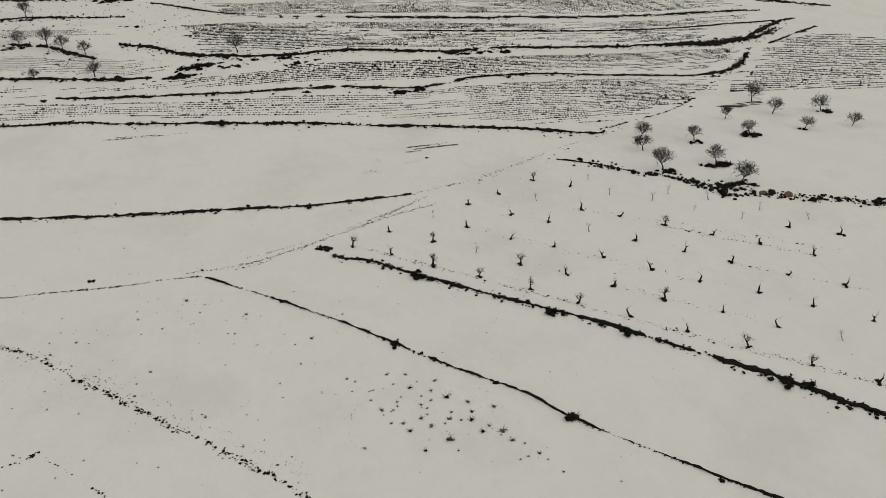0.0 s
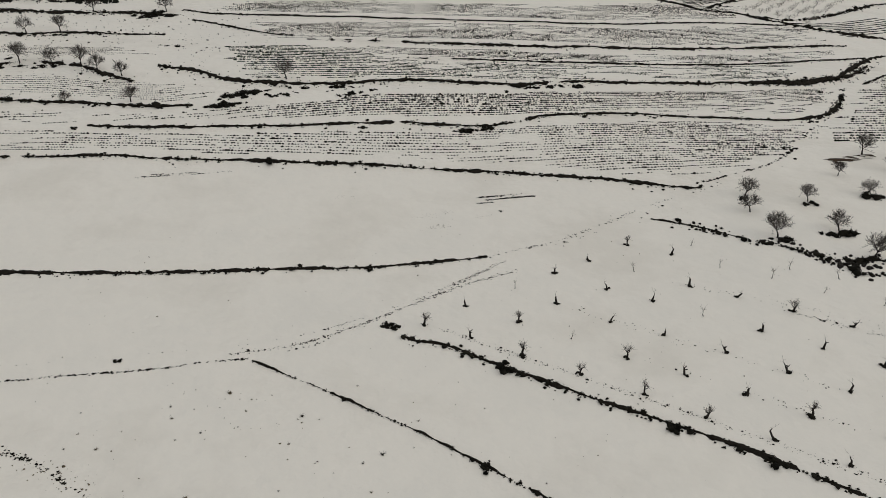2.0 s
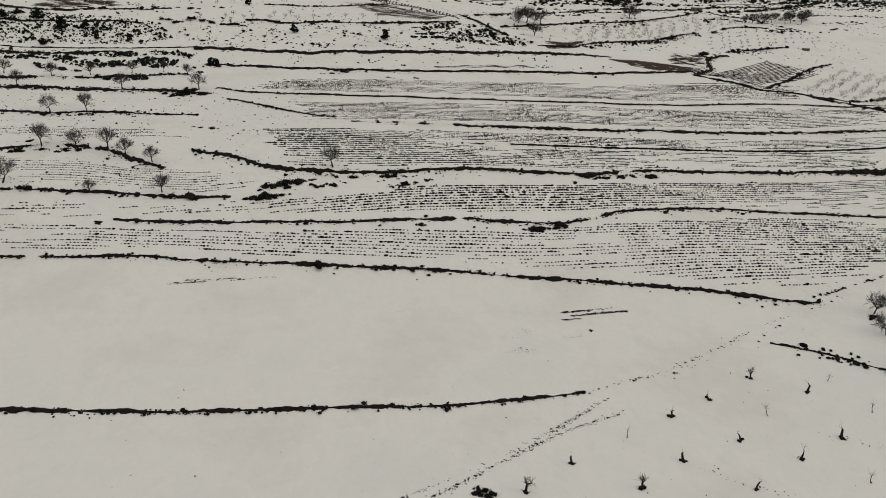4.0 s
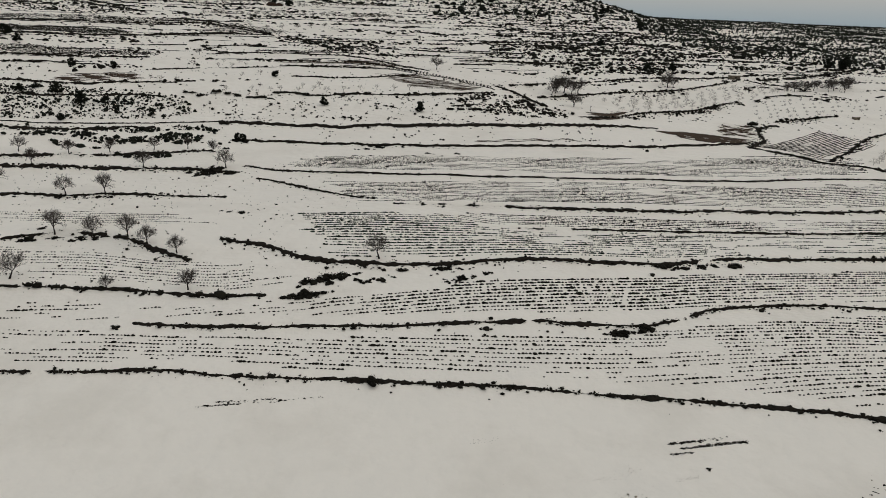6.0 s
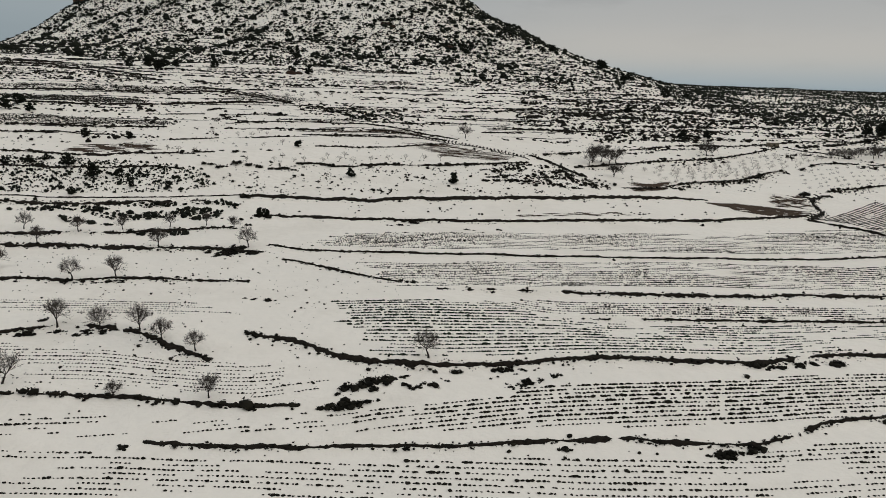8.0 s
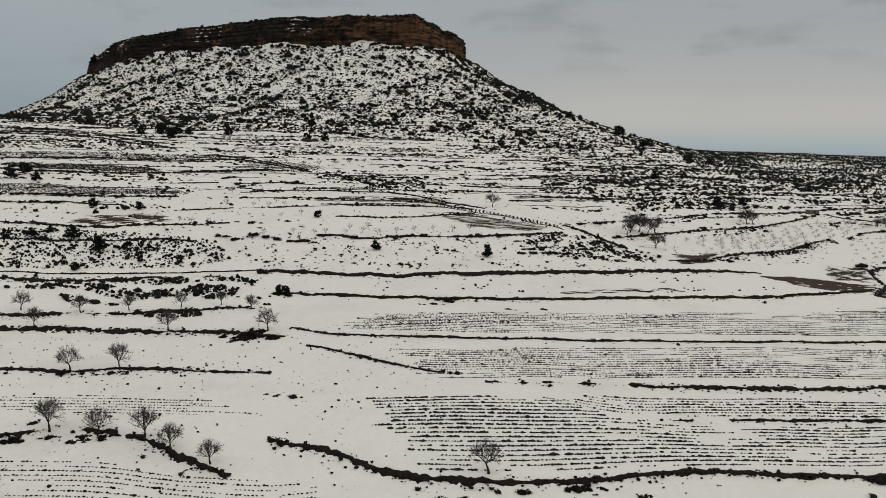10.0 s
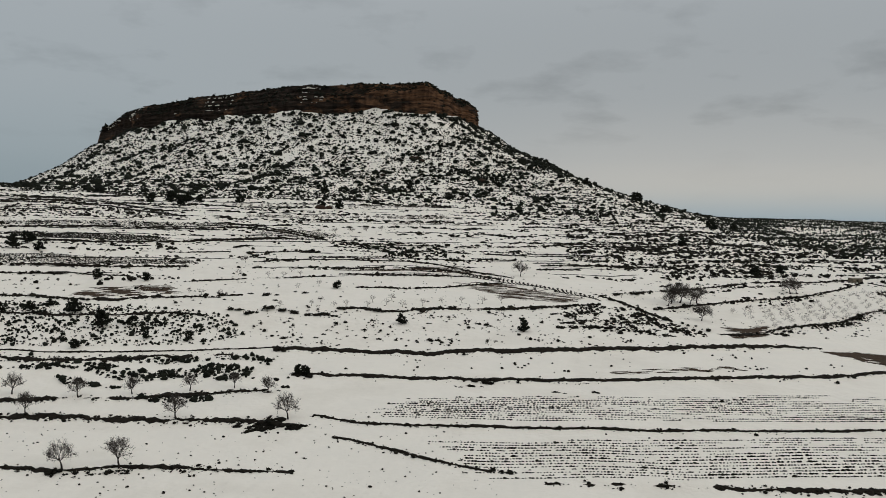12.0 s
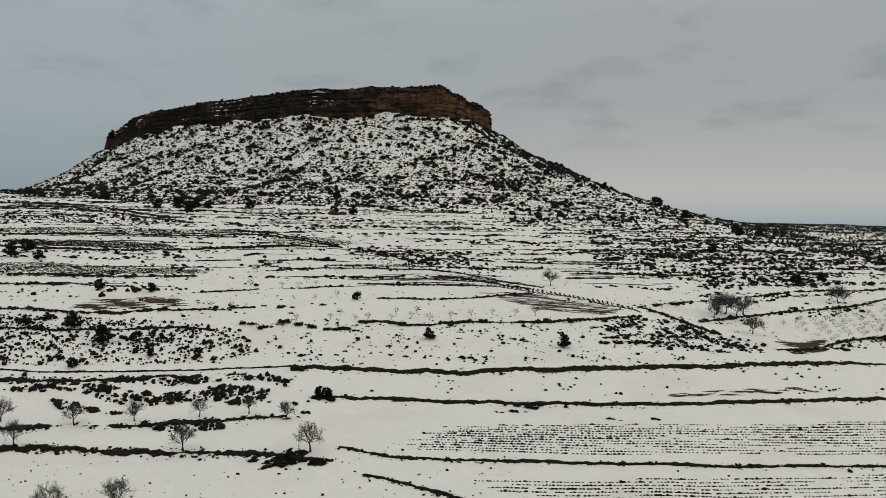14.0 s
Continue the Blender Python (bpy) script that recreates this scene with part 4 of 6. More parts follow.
scatter(9500, (-140, -55, 262, 303), lambda x, y, u: (in_plan(x, y, BELOW_ROAD) & (u < 0.5 + 0.28 * waves(x, y, 9, 49)) | in_plan(x, y, BELOW_WALL) & (u < 0.5 + 0.3 * waves(x, y, 6, 49))) & lines_along(x, y, 1.6, 0.6), 0.33, 0.5, rng, 8, 0.9, OAK,
        "evergreen scrub below the field road")
scatter(15000, (60, 225, 415, 650), lambda x, y, u: in_plan(x, y, [(64, 446), (96, 436), (140, 446), (182, 462), (222, 492), (200, 600), (150, 650), (80, 640), (60, 520)])
        & lines_along(x, y, 2.1, 0.42) & (u < 0.45 + 0.5 * waves(x, y, 26, 61) + 0.3 * waves(x, y, 9, 62)), 0.55, 0.5, rng, 5, 0.75, SCRUB, "dark scrub in broken lines on the rough terraces")
scatter(1500, (0, 40, 315, 356), lambda x, y, u: in_plan(x, y, [(2, 340), (14, 348), (24, 350), (35, 334), (37, 318), (12, 312), (3, 322)])
        & (u < 0.5 + 0.4 * waves(x, y, 9, 50)), 0.42, 0.4, rng, 12, 0.7, SCRUB, "rough scrub between the lane and the terraces")
scatter(4600, (-75, 25, 303, 334), lambda x, y, u: u < 0.13 + 0.2 * waves(x, y, 12, 51), 0.21, 0.5, rng, 10, 0.8, SCRUB, "sparse tufts poking through terrace snow")
scatter(1800, (-80, 60, 284, 303), lambda x, y, u: u < 0.04 + 0.12 * waves(x, y, 16, 52), 0.25, 0.45, rng, 10, 0.8, SCRUB, "a few dark tufts in terrace snow")
scatter(1700, (-70, -20, 423, 460), lambda x, y, u: in_plan(x, y, [(-66, 455), (-26, 443), (-20, 425), (-42, 423)]) & (u < 0.2 + 0.25 * waves(x, y, 9, 59)), 0.55, 0.4, rng, 12, 0.8, OAK, "dark thicket on the upper slope")
scatter(9000, (-125, -25, 186, 262), lambda x, y, u: u < 0.10 + 0.12 * waves(x, y, 10, 54), 0.11, 0.55, rng, 4, 0.8, SCRUB, "specks of weeds on the almond terraces")


scatter(7000, (-260, -85, 335, 560), lambda x, y, u: (u < 0.15 + 0.35 * waves(x, y * 3, 40, 55)) & lines_along(x, y, 1.5, 0.45), 0.45, 0.45, rng, 6, 0.7, SCRUB, "bands of dark scrub and stubble on the upper terraces")


# ---- old terrace edges that follow the slope, thin dark lines where the snow has slid ----
def contour_edges(levels, x0, x1, y0, y1, seed, half, bare, keep):
    rng = np.random.RandomState(seed)
    ys = np.arange(y0, y1, 1.5)
    pieces = []
    for z in levels:
        xs = np.arange(x0, x1, 6.0)
        gx, gy = np.meshgrid(xs, ys)
        h = relief(gx, gy).reshape(gx.shape)
        first = np.argmax(h > z, axis=0)
        ok = (first > 0) & (h.max(0) > z)
        start = 0
        for n in range(1, len(xs) + 1):
            if n == len(xs) or not ok[n] or not ok[n - 1] or abs(ys[first[n]] - ys[first[n - 1]]) > 12:
                if n - start >= 5 and ok[start]:
                    p = np.column_stack([xs[start:n], ys[first[start:n]]])
                    p[:, 1] = np.convolve(np.r_[p[0, 1], p[:, 1], p[-1, 1]], (0.25, 0.5, 0.25), "valid") + rng.normal(size=len(p)) * 0.4
                    p = p[keep(p[:, 0], p[:, 1])]
                    if len(p) >= 5:
                        v, q, _ = strip(smooth_line(p, 0.9), half, rng, bare, 0.15, 22.0, 0.9)
                        if len(q):
                            pieces.append((v, q))
                start = n
    v, q = joined(pieces)
    thing("terrace_edges", "thin dark edges of old terraces on the snowy slope", "terrace edges", mesh_of("terrace_edges", v, q, EARTH, True), kind="stuff")


contour_edges(np.arange(33, 60, 1.9), -300, 200, 335, 600, 91, 0.5, 0.54, lambda x, y: ~((x > 40) & (y < 440)) & ~((np.abs(x + 20) < 45) & (y < 425)))
contour_edges(np.arange(83, 104, 4.2), -330, 130, 600, 840, 93, 0.6, 0.42, lambda x, y: mesa_distance(x, y) > 45)
contour_edges(np.arange(60, 82, 2.6), -380, 170, 480, 800, 92, 0.7, 0.48, lambda x, y: mesa_distance(x, y) > 100)


# ---- crop terraces: rows of low bushes through the snow ----
def across(points, n):
    p = smooth_line(np.array(points, float), 0.5)
    k = np.linspace(0, len(p) - 1, n)
    return np.stack([np.interp(k, np.arange(len(p)), p[:, 0]), np.interp(k, np.arange(len(p)), p[:, 1])], 1)


def crop_rows(lower, upper, seed, pitch=1.2, spacing=0.6, size=0.17, full=0.92, patch=0.28, heart=None, label="rows of low dark lavender bushes poking through snow", bend=0.35, guide=None, mat=None):
    """Rows parallel to the lower edge, or to a guide line of their own, as far up as the upper edge."""
    rng = np.random.RandomState(seed)
    n = 160
    a, b = across(lower, n), across(upper, n)
    ring = np.vstack([a[::4], b[::-4]])
    gap = np.hypot(*(b - a).T).max()
    up = (b - a).mean(0)
    up /= np.hypot(*up)
    if guide:
        g = across(guide, n)
        away = ring[:, 1] - np.interp(ring[:, 0], g[:, 0], g[:, 1])
        lines = [g + (0, k * pitch) for k in range(int(away.min() / pitch) - 1, int(away.max() / pitch) + 2)]
    else:
        lines = [a + up * k * pitch + (b - b.mean(0) - (a - a.mean(0))) * min(1.0, k * pitch / gap) * bend for k in range(int(gap / pitch) + 3)]
    xs, ys, turns, runs, edges = [], [], [], [], []
    for line in lines:
        line = np.vstack([line[0] * 2 - line[12], line, line[-1] * 2 - line[-13]])
        run = np.r_[0, np.cumsum(np.hypot(*np.diff(line, axis=0).T))]
        at = np.arange(rng.uniform(0, spacing), run[-1], spacing)
        at = at + rng.normal(size=len(at)) * 0.12 * spacing
        heading = np.unwrap(np.arctan2(*np.gradient(line, axis=0).T[::-1]))
        turns.append(np.interp(at, run, heading))
        # whole stretches of a row grow well or are missing
        runs.append(wobble(at + 1, 5.5, rng, 3))
        edges.append(np.full(len(at), rng.normal() * 2.2))
        xs.append(np.interp(at, run, line[:, 0]))
        ys.append(np.interp(at, run, line[:, 1]) + rng.normal(size=len(at)) * 0.03)
    x, y, turn, lush = np.concatenate(xs), np.concatenate(ys), np.concatenate(turns), np.concatenate(runs)
    keep = in_plan(x + 2.0 * waves(x, y, 14, seed + 300) + np.concatenate(edges), y, ring)
    x, y, turn, lush = x[keep], y[keep], turn[keep], lush[keep]
    lush = lush + 2.4 * patch * waves(x * 0.5, y, 24, seed + 100)
    if heart:
        lush = lush + heart[3] * np.exp(-((x - heart[0]) / heart[2]) ** 2 - ((y - heart[1]) / (0.6 * heart[2])) ** 2)
    floor = np.quantile(lush, 1 - min(1.0, full) * 0.94)
    keep = (lush > floor) & (rng.uniform(size=len(x)) < 0.91)
    x, y, turn, lush = x[keep], y[keep], turn[keep], lush[keep]
    r = size * rng.lognormal(0, 0.2, len(x)) * np.clip(0.9 + 0.26 * lush, 0.5, 1.3)
    v, f = clumps(x, y, r * 1.45, r * 0.8, rng, 0, 0.95, turn=turn + rng.normal(size=len(x)) * 0.15, slim=0.65)
    thing("crop_rows", label, "crop rows", mesh_of("crop_rows", v, f, mat or CROP), group="rows of the terraces", kind="stuff")


crop_rows([(-80, 169), (-69, 167.2), (-49, 165.6), (-30, 163.3), (-11, 161.4), (8, 159.2), (25, 155.8), (44, 150.8), (50, 150.5), (58, 154), (70, 162), (80, 172)],
         [(-82, 179), (-66, 177), (-44, 173), (-30, 171.8), (-10, 171.2), (5, 171), (14, 171), (27, 174.2), (42, 177.6), (50, 179.6), (62, 181.2), (75, 181.5), (86, 181.5)], 1, 1.12, 0.57, size=0.172, full=0.9, heart=(-12, 166, 16, 0.9),
         guide=[(-95, 171), (-80, 169), (-49, 165.6), (-30, 163.3), (-11, 161), (5, 160.2), (20, 160.4), (34, 161.4), (50, 162.6), (80, 164), (95, 165)])
crop_rows([(-78, 180.5), (-53, 179), (-31, 177), (-11, 176.6), (5, 177), (18, 178), (31, 181), (45, 184), (62, 185.6), (80, 187), (92, 190)],
         [(-79, 187), (-54, 183.5), (-31, 183), (-16, 184.5), (-8, 187), (5, 189.4), (26, 192), (52, 197), (70, 203), (88, 207), (108, 211)], 3, 1.15, 0.56, size=0.172, full=0.88,
         guide=[(-95, 175), (-80, 176), (-38, 177.3), (-27, 179), (-16, 180.6), (-8, 181.6), (16, 184.2), (52, 190), (108, 203)], heart=(20, 187, 30, 0.9))
crop_rows([(-30, 197), (-15, 196.6), (2, 197.6), (30, 200), (58, 207), (100, 216)], [(-38, 222), (-24, 221.5), (-9, 219.5), (2, 211.5), (15, 212.3), (35, 215), (66, 220), (108, 230)], 5, spacing=0.42, full=0.8, size=0.16, heart=(-17, 208, 17, 1.8), label="rows of low grey-green lavender bushes poking through snow", mat=CROP_GREEN)
crop_rows([(-9, 218), (5, 213.4), (37, 217.6), (68, 223), (120, 235)], [(-8, 222.5), (7, 222), (39, 225), (72, 231.5), (122, 244)], 6, 1.3, spacing=0.5, full=0.95)
crop_rows([(-22, 231), (-2, 229.4), (8, 229), (42, 232.5), (77, 239), (126, 252)], [(-37, 247.5), (-12, 246.5), (12, 247.5), (50, 252.5), (88, 259.5), (128, 271)], 7, 1.3, spacing=0.5, full=0.95)
crop_rows([(-41, 258), (-12, 254.3), (13, 254.5), (55, 261), (85, 267.5), (110, 274)], [(-42, 269.5), (-11, 269.5), (16, 270.5), (62, 282), (95, 292), (116, 298)], 8, 1.3, spacing=0.55, full=0.93)
crop_rows([(-105, 220.5), (-93, 220), (-73, 218), (-54, 215)], [(-106, 229), (-96, 228.5), (-75, 226.5), (-55, 221.5)], 9, spacing=0.5, full=0.85, size=0.13)
crop_rows([(-95, 194), (-80, 192.3), (-64, 190.8), (-47, 186.8), (-38, 188)], [(-98, 209), (-87, 208), (-72, 205), (-58, 199), (-39, 195)], 10, spacing=0.52, full=0.72, size=0.125, patch=0.35)
crop_rows([(84, 168.6), (105, 170), (123, 171), (145, 173), (165, 174)], [(121, 217), (135.6, 225), (150, 222), (170, 216), (185, 212)], 12, pitch=1.7, spacing=0.7, full=1.0, size=0.225, patch=0.1, guide=[(70, 167.6), (84, 168.6), (105, 170), (145, 173), (195, 175.5)])


def stubble(ring, count, size, seed, label, slope=0.0, pitch=1.1, mat=SCRUB):
    """Stubble that shows through the snow: small tufts on faint lines."""
    rng = np.random.RandomState(seed)
    p = np.array(ring, float)
    x, y = rng.uniform(p[:, 0].min(), p[:, 0].max(), count * 3), rng.uniform(p[:, 1].min(), p[:, 1].max(), count * 3)
    y = np.round((y - slope * x) / pitch) * pitch + slope * x + rng.normal(size=len(x)) * 0.18
    ok = in_plan(x + rng.normal(size=len(x)) * 2.5, y, ring) & (rng.uniform(size=len(x)) < 0.8 + 0.5 * waves(x * 0.4, y, 8, seed))
    x, y = x[ok], y[ok]
    r = size * rng.lognormal(0, 0.35, len(x))
    thing("stubble", label, "stubble", mesh_of("stubble", *tufts(x, y, r * 1.7, r * 0.8, rng, np.full(len(x), math.atan(slope)) + rng.normal(size=len(x)) * 0.3, 0.55, plain=True), mat), kind="stuff")


stubble([(-206, 459), (-172, 465), (-153, 473), (-110, 481), (-98, 478), (-108, 474), (-169, 456), (-203, 449)], 3800, 0.2, 14, "dark stubble on a narrow upper terrace", 0.2)
stubble([(-190, 442), (-154, 445), (-133, 444), (-130, 437), (-153, 430), (-182, 430)], 2600, 0.19, 15, "dark stubble on a narrow upper terrace", 0.05)
stubble([(-178, 401), (-148, 403), (-112, 404), (-108, 395), (-136, 392), (-170, 384)], 2600, 0.17, 16, "dotted stubble on an upper snowy terrace", 0.1)
stubble([(-104, 449), (-70, 458), (-66, 470), (-90, 468), (-100, 460)], 900, 0.17, 17, "faint stubble on an upper snowy terrace", 0.25)
stubble([(-74, 416), (-42, 420), (-44, 424), (-72, 421)], 420, 0.17, 18, "dotted stubble beside the field lane", 0.05)


def ridged_rows(start, step, way, count, length, half, label, bend=0.0, curl=0.0):
    """Ploughed vine rows that run uphill, each a dark furrow strip that curves with the slope."""
    rng = np.random.RandomState(77)
    pieces = []
    for k in range(count):
        f = np.linspace(0, 1, 5)[:, None]
        p = np.array(start) + np.array(step) * k + np.array(way) * length * f + np.array((-way[1], way[0])) * bend * (f - f * f) * 4
        p = p + np.array((0.85, -0.53)) * curl * f * f
        v, q, _ = strip(smooth_line(p, FINE), half, rng, 1.0, 0.14, rag=0.7)
        pieces.append((v, q))
    v, q = joined(pieces)
    thing("ploughed_rows", label, "crop rows", mesh_of("ploughed_rows", v, q, EARTH, True), kind="stuff")


ridged_rows((90.6, 304.6), (0.76, -0.9), (0.66, 0.75), 17, 53, 0.27, "dark crop rows on a snowy knoll", -1.5, 4)
ridged_rows((128, 273.5), (1.5, -1.6), (0.87, 0.5), 8, 46, 0.34, "dark crop rows beside the snowy lane", -1.0)
ridged_rows((-20, 397), (1.15, -1.1), (0.12, -0.99), 33, 6.5, 0.3, "short dark furrows across the snowy lane", -0.8)


# ---- bare soil showing through ----
def soil_patch(ring, seed, cover, label, cell=0.5, streak=4.0, mat=SOIL):
    """Thin ragged skin of bare soil on the snow, cut by stretched noise."""
    ring = np.array(ring, float)
    gx, gy = np.arange(ring[:, 0].min(), ring[:, 0].max(), cell * 1.6), np.arange(ring[:, 1].min(), ring[:, 1].max(), cell * 0.6)
    x, y = np.meshgrid(gx, gy)
    dist, _, _ = edge_distance(x, y, ring, True)
    inner = in_plan(x.ravel(), y.ravel(), ring).reshape(x.shape)
    hole = waves(x / streak, y, 2.2, seed) + 0.7 * waves(x / streak, y, 0.9, seed + 1) + 0.6 * waves(x, y, 9, seed + 2)
    keep = inner & (hole < cover * 2 - 1 + np.clip(dist / 2.5, 0, 1) - 0.5)
    k = keep[:-1, :-1]
    idx = np.arange(x.size).reshape(x.shape)
    faces = np.stack([idx[:-1, :-1][k], idx[:-1, 1:][k], idx[1:, 1:][k], idx[1:, :-1][k]], 1)
    used, faces = np.unique(faces, return_inverse=True)
    faces = faces.reshape(-1, 4)
    px, py = x.ravel()[used], y.ravel()[used]
    px = px + 0.25 * cell * np.sin(py * 7.1 + px * 3.3)
    verts = np.stack([px, py, ground_z(px, py) + 0.03], 1)
    thing("soil_patch", label, "bare soil", mesh_of("soil_patch", verts, faces, mat, True), kind="structure")


soil_patch([(62, 316), (72, 320), (82, 319), (93, 315), (97, 320), (88, 306), (74, 301.5), (68, 306)], 61, 0.95, "bare brown ploughed soil where the snow has melted", 0.6)
soil_patch([(90, 336), (104, 342), (101, 326), (96, 319), (84, 321)], 62, 0.4, "streaks of brown soil through melting snow", 0.6)
soil_patch([(3, 284.5), (16, 287.6), (31, 292.4), (34, 288.2), (17, 283.5), (4, 281.5)], 63, 0.42, "streaks of dark soil through thin snow", 0.4)
soil_patch([(76, 157.6), (88.4, 162.6), (89, 160.4), (77, 155)], 66, 0.62, "dark wet soil beside the bare trees", 0.22, 3)
soil_patch([(-128, 354), (-106, 357), (-99, 347), (-118, 341.5), (-130, 345)], 67, 0.5, "reddish bare soil on a terrace", 0.6)
soil_patch([(-68, 395), (-49, 401), (-22, 410), (-9, 392), (-23, 397), (-49, 389)], 68, 0.45, "streaks of brown soil below the lane", 0.6)
soil_patch([(-26, 373), (-10, 379), (3, 367), (14, 357), (5, 345), (-13, 350), (-17, 362)], 69, 0.36, "thin soil streaks on a snowy terrace", 0.5)
soil_patch([(150, 554), (163, 556), (176, 543), (190, 527), (178, 531), (165, 546)], 71, 0.95, "dark brown strip of bare field below the wooded ridge", 1.0)
soil_patch([(45, 337), (62, 344), (56, 331), (43, 321)], 70, 0.7, "dark soil on the lane bend", 0.5)


# ---- trees ----
def tube(points, radii, sides):
    """A tapered limb along points."""
    p = np.asarray(points, float)
    way = np.gradient(p, axis=0)
    way /= np.linalg.norm(way, axis=1, keepdims=True) + 1e-9
    side = np.cross(way, (0.31, 0.17, 0.93))
    side /= np.linalg.norm(side, axis=1, keepdims=True) + 1e-9
    up = np.cross(way, side)
    a = np.arange(sides) * 2 * np.pi / sides
    v = p[:, None] + np.asarray(radii)[:, None, None] * (np.cos(a)[None, :, None] * side[:, None] + np.sin(a)[None, :, None] * up[:, None])
    n = len(p)
    j, i = np.meshgrid(np.arange(n - 1), np.arange(sides), indexing="ij")
    f0, f1 = j * sides + i, j * sides + (i + 1) % sides
    quads = np.stack([f0, f1, f1 + sides, f0 + sides], -1).reshape(-1, 4)
    tris = np.concatenate([quads[:, [0, 1, 2]], quads[:, [0, 2, 3]]])
    return v.reshape(-1, 3), tris


def cone(start, end, radius):
    """The last twig: a thin three-sided point."""
    way = (end - start) / (np.linalg.norm(end - start) + 1e-9)
    side = np.cross(way, (0.31, 0.17, 0.93))
    side /= np.linalg.norm(side) + 1e-9
    up = np.cross(way, side)
    ring = [start + radius * (math.cos(a) * side + math.sin(a) * up) for a in (0, 2.094, 4.189)]
    return np.array(ring + [end]), np.array([(0, 1, 3), (1, 2, 3), (2, 0, 3)])


def grow(rng, start, way, length, radius, bend, rise, steps=5):
    pts, d, p = [np.array(start, float)], np.array(way, float), np.array(start, float)
    for _ in range(steps):
        d = d + rng.normal(size=3) * bend + np.array((0, 0, rise))
        d /= np.linalg.norm(d)
        p = p + d * length / steps
        pts.append(p)
    return np.array(pts), np.linspace(radius, radius * 0.45, steps + 1)


def bare_tree(seed, height, spread=1.0, lean=0.0, dense=1.0):
    """Trunk and limbs, and a crown of branches and fine twigs, as two triangle sets."""
    rng = np.random.RandomState(seed)
    wood, crown = [], []
    trunk_h = height * rng.uniform(0.23, 0.31)
    pts, rad = grow(rng, (0, 0, -0.15), (lean, 0.1 * lean, 1), trunk_h + 0.15, 0.15 * height / 4, 0.12, 0.05)
    rad[0] *= 1.35
    wood.append(tube(pts, rad, 7))
    tips = []
    limbs = rng.randint(4, 7)
    for k in range(limbs):
        a = 6.283 * (k + rng.uniform(-0.3, 0.3)) / limbs
        out_by = rng.uniform(0.4, 1.1) * spread
        p, r = grow(rng, pts[-1] - (0, 0, rng.uniform(0, 0.15)), (math.cos(a) * out_by, math.sin(a) * out_by, 0.75), height * rng.uniform(0.34, 0.46), rad[-1] * 0.66, 0.16, 0.07)
        wood.append(tube(p, r, 5))
        for m in range(1, len(p)):
            for _ in range(max(1, round((2 if m < 4 else 4) * dense))):
                tips.append((p[m], p[m] - p[m - 1], r[m]))
    top = pts[-1]
    reach = height * np.array((0.54 * spread, 0.54 * spread, 0.62))
    for p0, d0, r0 in tips:
        # each branch fans up and out from the fork, as far as a rounded crown
        d = (p0 - top) / (np.linalg.norm(p0 - top) + 0.01) + rng.normal(size=3) * 0.42 + (0, 0, 0.22)
        d[2] = abs(d[2])
        goal = top + d / np.linalg.norm(d) * reach * rng.uniform(0.72, 1.0)
        d = goal - p0
        far = max(0.15, np.linalg.norm(d))
        p, r = grow(rng, p0, d / far, far, min(r0 * 0.6, 0.026), 0.13, 0.02, 4)
        crown.append(tube(p, r, 3))
        for m in range(1, len(p)):
            for _ in range(max(1, round(7 * dense))):
                d = (p[m] - p[m - 1]) / np.linalg.norm(p[m] - p[m - 1]) * 0.8 + rng.normal(size=3) * 0.5 + (0, 0, 0.22)
                crown.append(cone(p[m], p[m] + d / np.linalg.norm(d) * height * rng.uniform(0.06, 0.15), 0.010))
    return joined(wood), joined(crown)


def stand(ob, x, y, turn=0.0, scale=1.0, tilt=0.0, sink=0.05):
    z = float(ground_z([x], [y])[0]) - sink
    return Matrix.Translation((x, y, z)) @ pose(0, 0, 0, tilt, 0, turn) @ Matrix.Diagonal((scale, scale, scale, 1))


def tree_kind(name, label, seed, height, spread, lean, bark, twig, group, dense=1.0):
    (wv, wf), (cv, cf) = bare_tree(seed, height, spread, lean, dense)
    ob = thing(name, label, "tree", group=group)
    part_of("trunk", mesh_of("trunk", wv, wf, bark, True), ob)
    part_of("crown", mesh_of("crown", cv, cf, twig), ob, "crown of fine bare twigs")
    return ob


def plant(kinds, spots, group_label, rng, low=0.9, high=1.12):
    used = set()
    for x, y, *more in spots:
        k = rng.randint(len(kinds))
        scale = more[0] if more else rng.uniform(low, high)
        m = stand(None, x, y, rng.uniform(0, 360), scale)
        if k not in used:
            kinds[k].matrix_basis = m
            kinds[k]["label"] = group_label
            used.add(k)
        else:
            ob = copy_thing(kinds[k], m)
            ob.matrix_basis = m
            ob["label"] = group_label
    for k, ob in enumerate(kinds):
        if k not in used:
            for o in (*ob.children_recursive, ob):
                bpy.data.objects.remove(o)


tree_rng = np.random.RandomState(8)
plant([tree_kind("almond_tree", "", 101 + k, 4.1, 1.0, 0.12 * (k - 1.5), BARK, TWIG, "almond trees by the lane") for k in range(4)],
      [(64.8, 120.0, 1.1), (54.4, 127.3, 1.12), (54.1, 136.2, 0.9), (55.6, 142.0, 0.95), (64.5, 138.8, 0.82), (64.4, 128.7, 0.95), (76.0, 140.7, 0.8), (75.1, 149.4, 0.72),
       (86.7, 162.0, 1.2), (86.3, 152.2, 0.98), (87.7, 142.4, 0.75), (97.5, 153.9, 1.02), (97.2, 142.4, 0.8)],
      "bare almond tree with dark twigs on open snow", tree_rng)
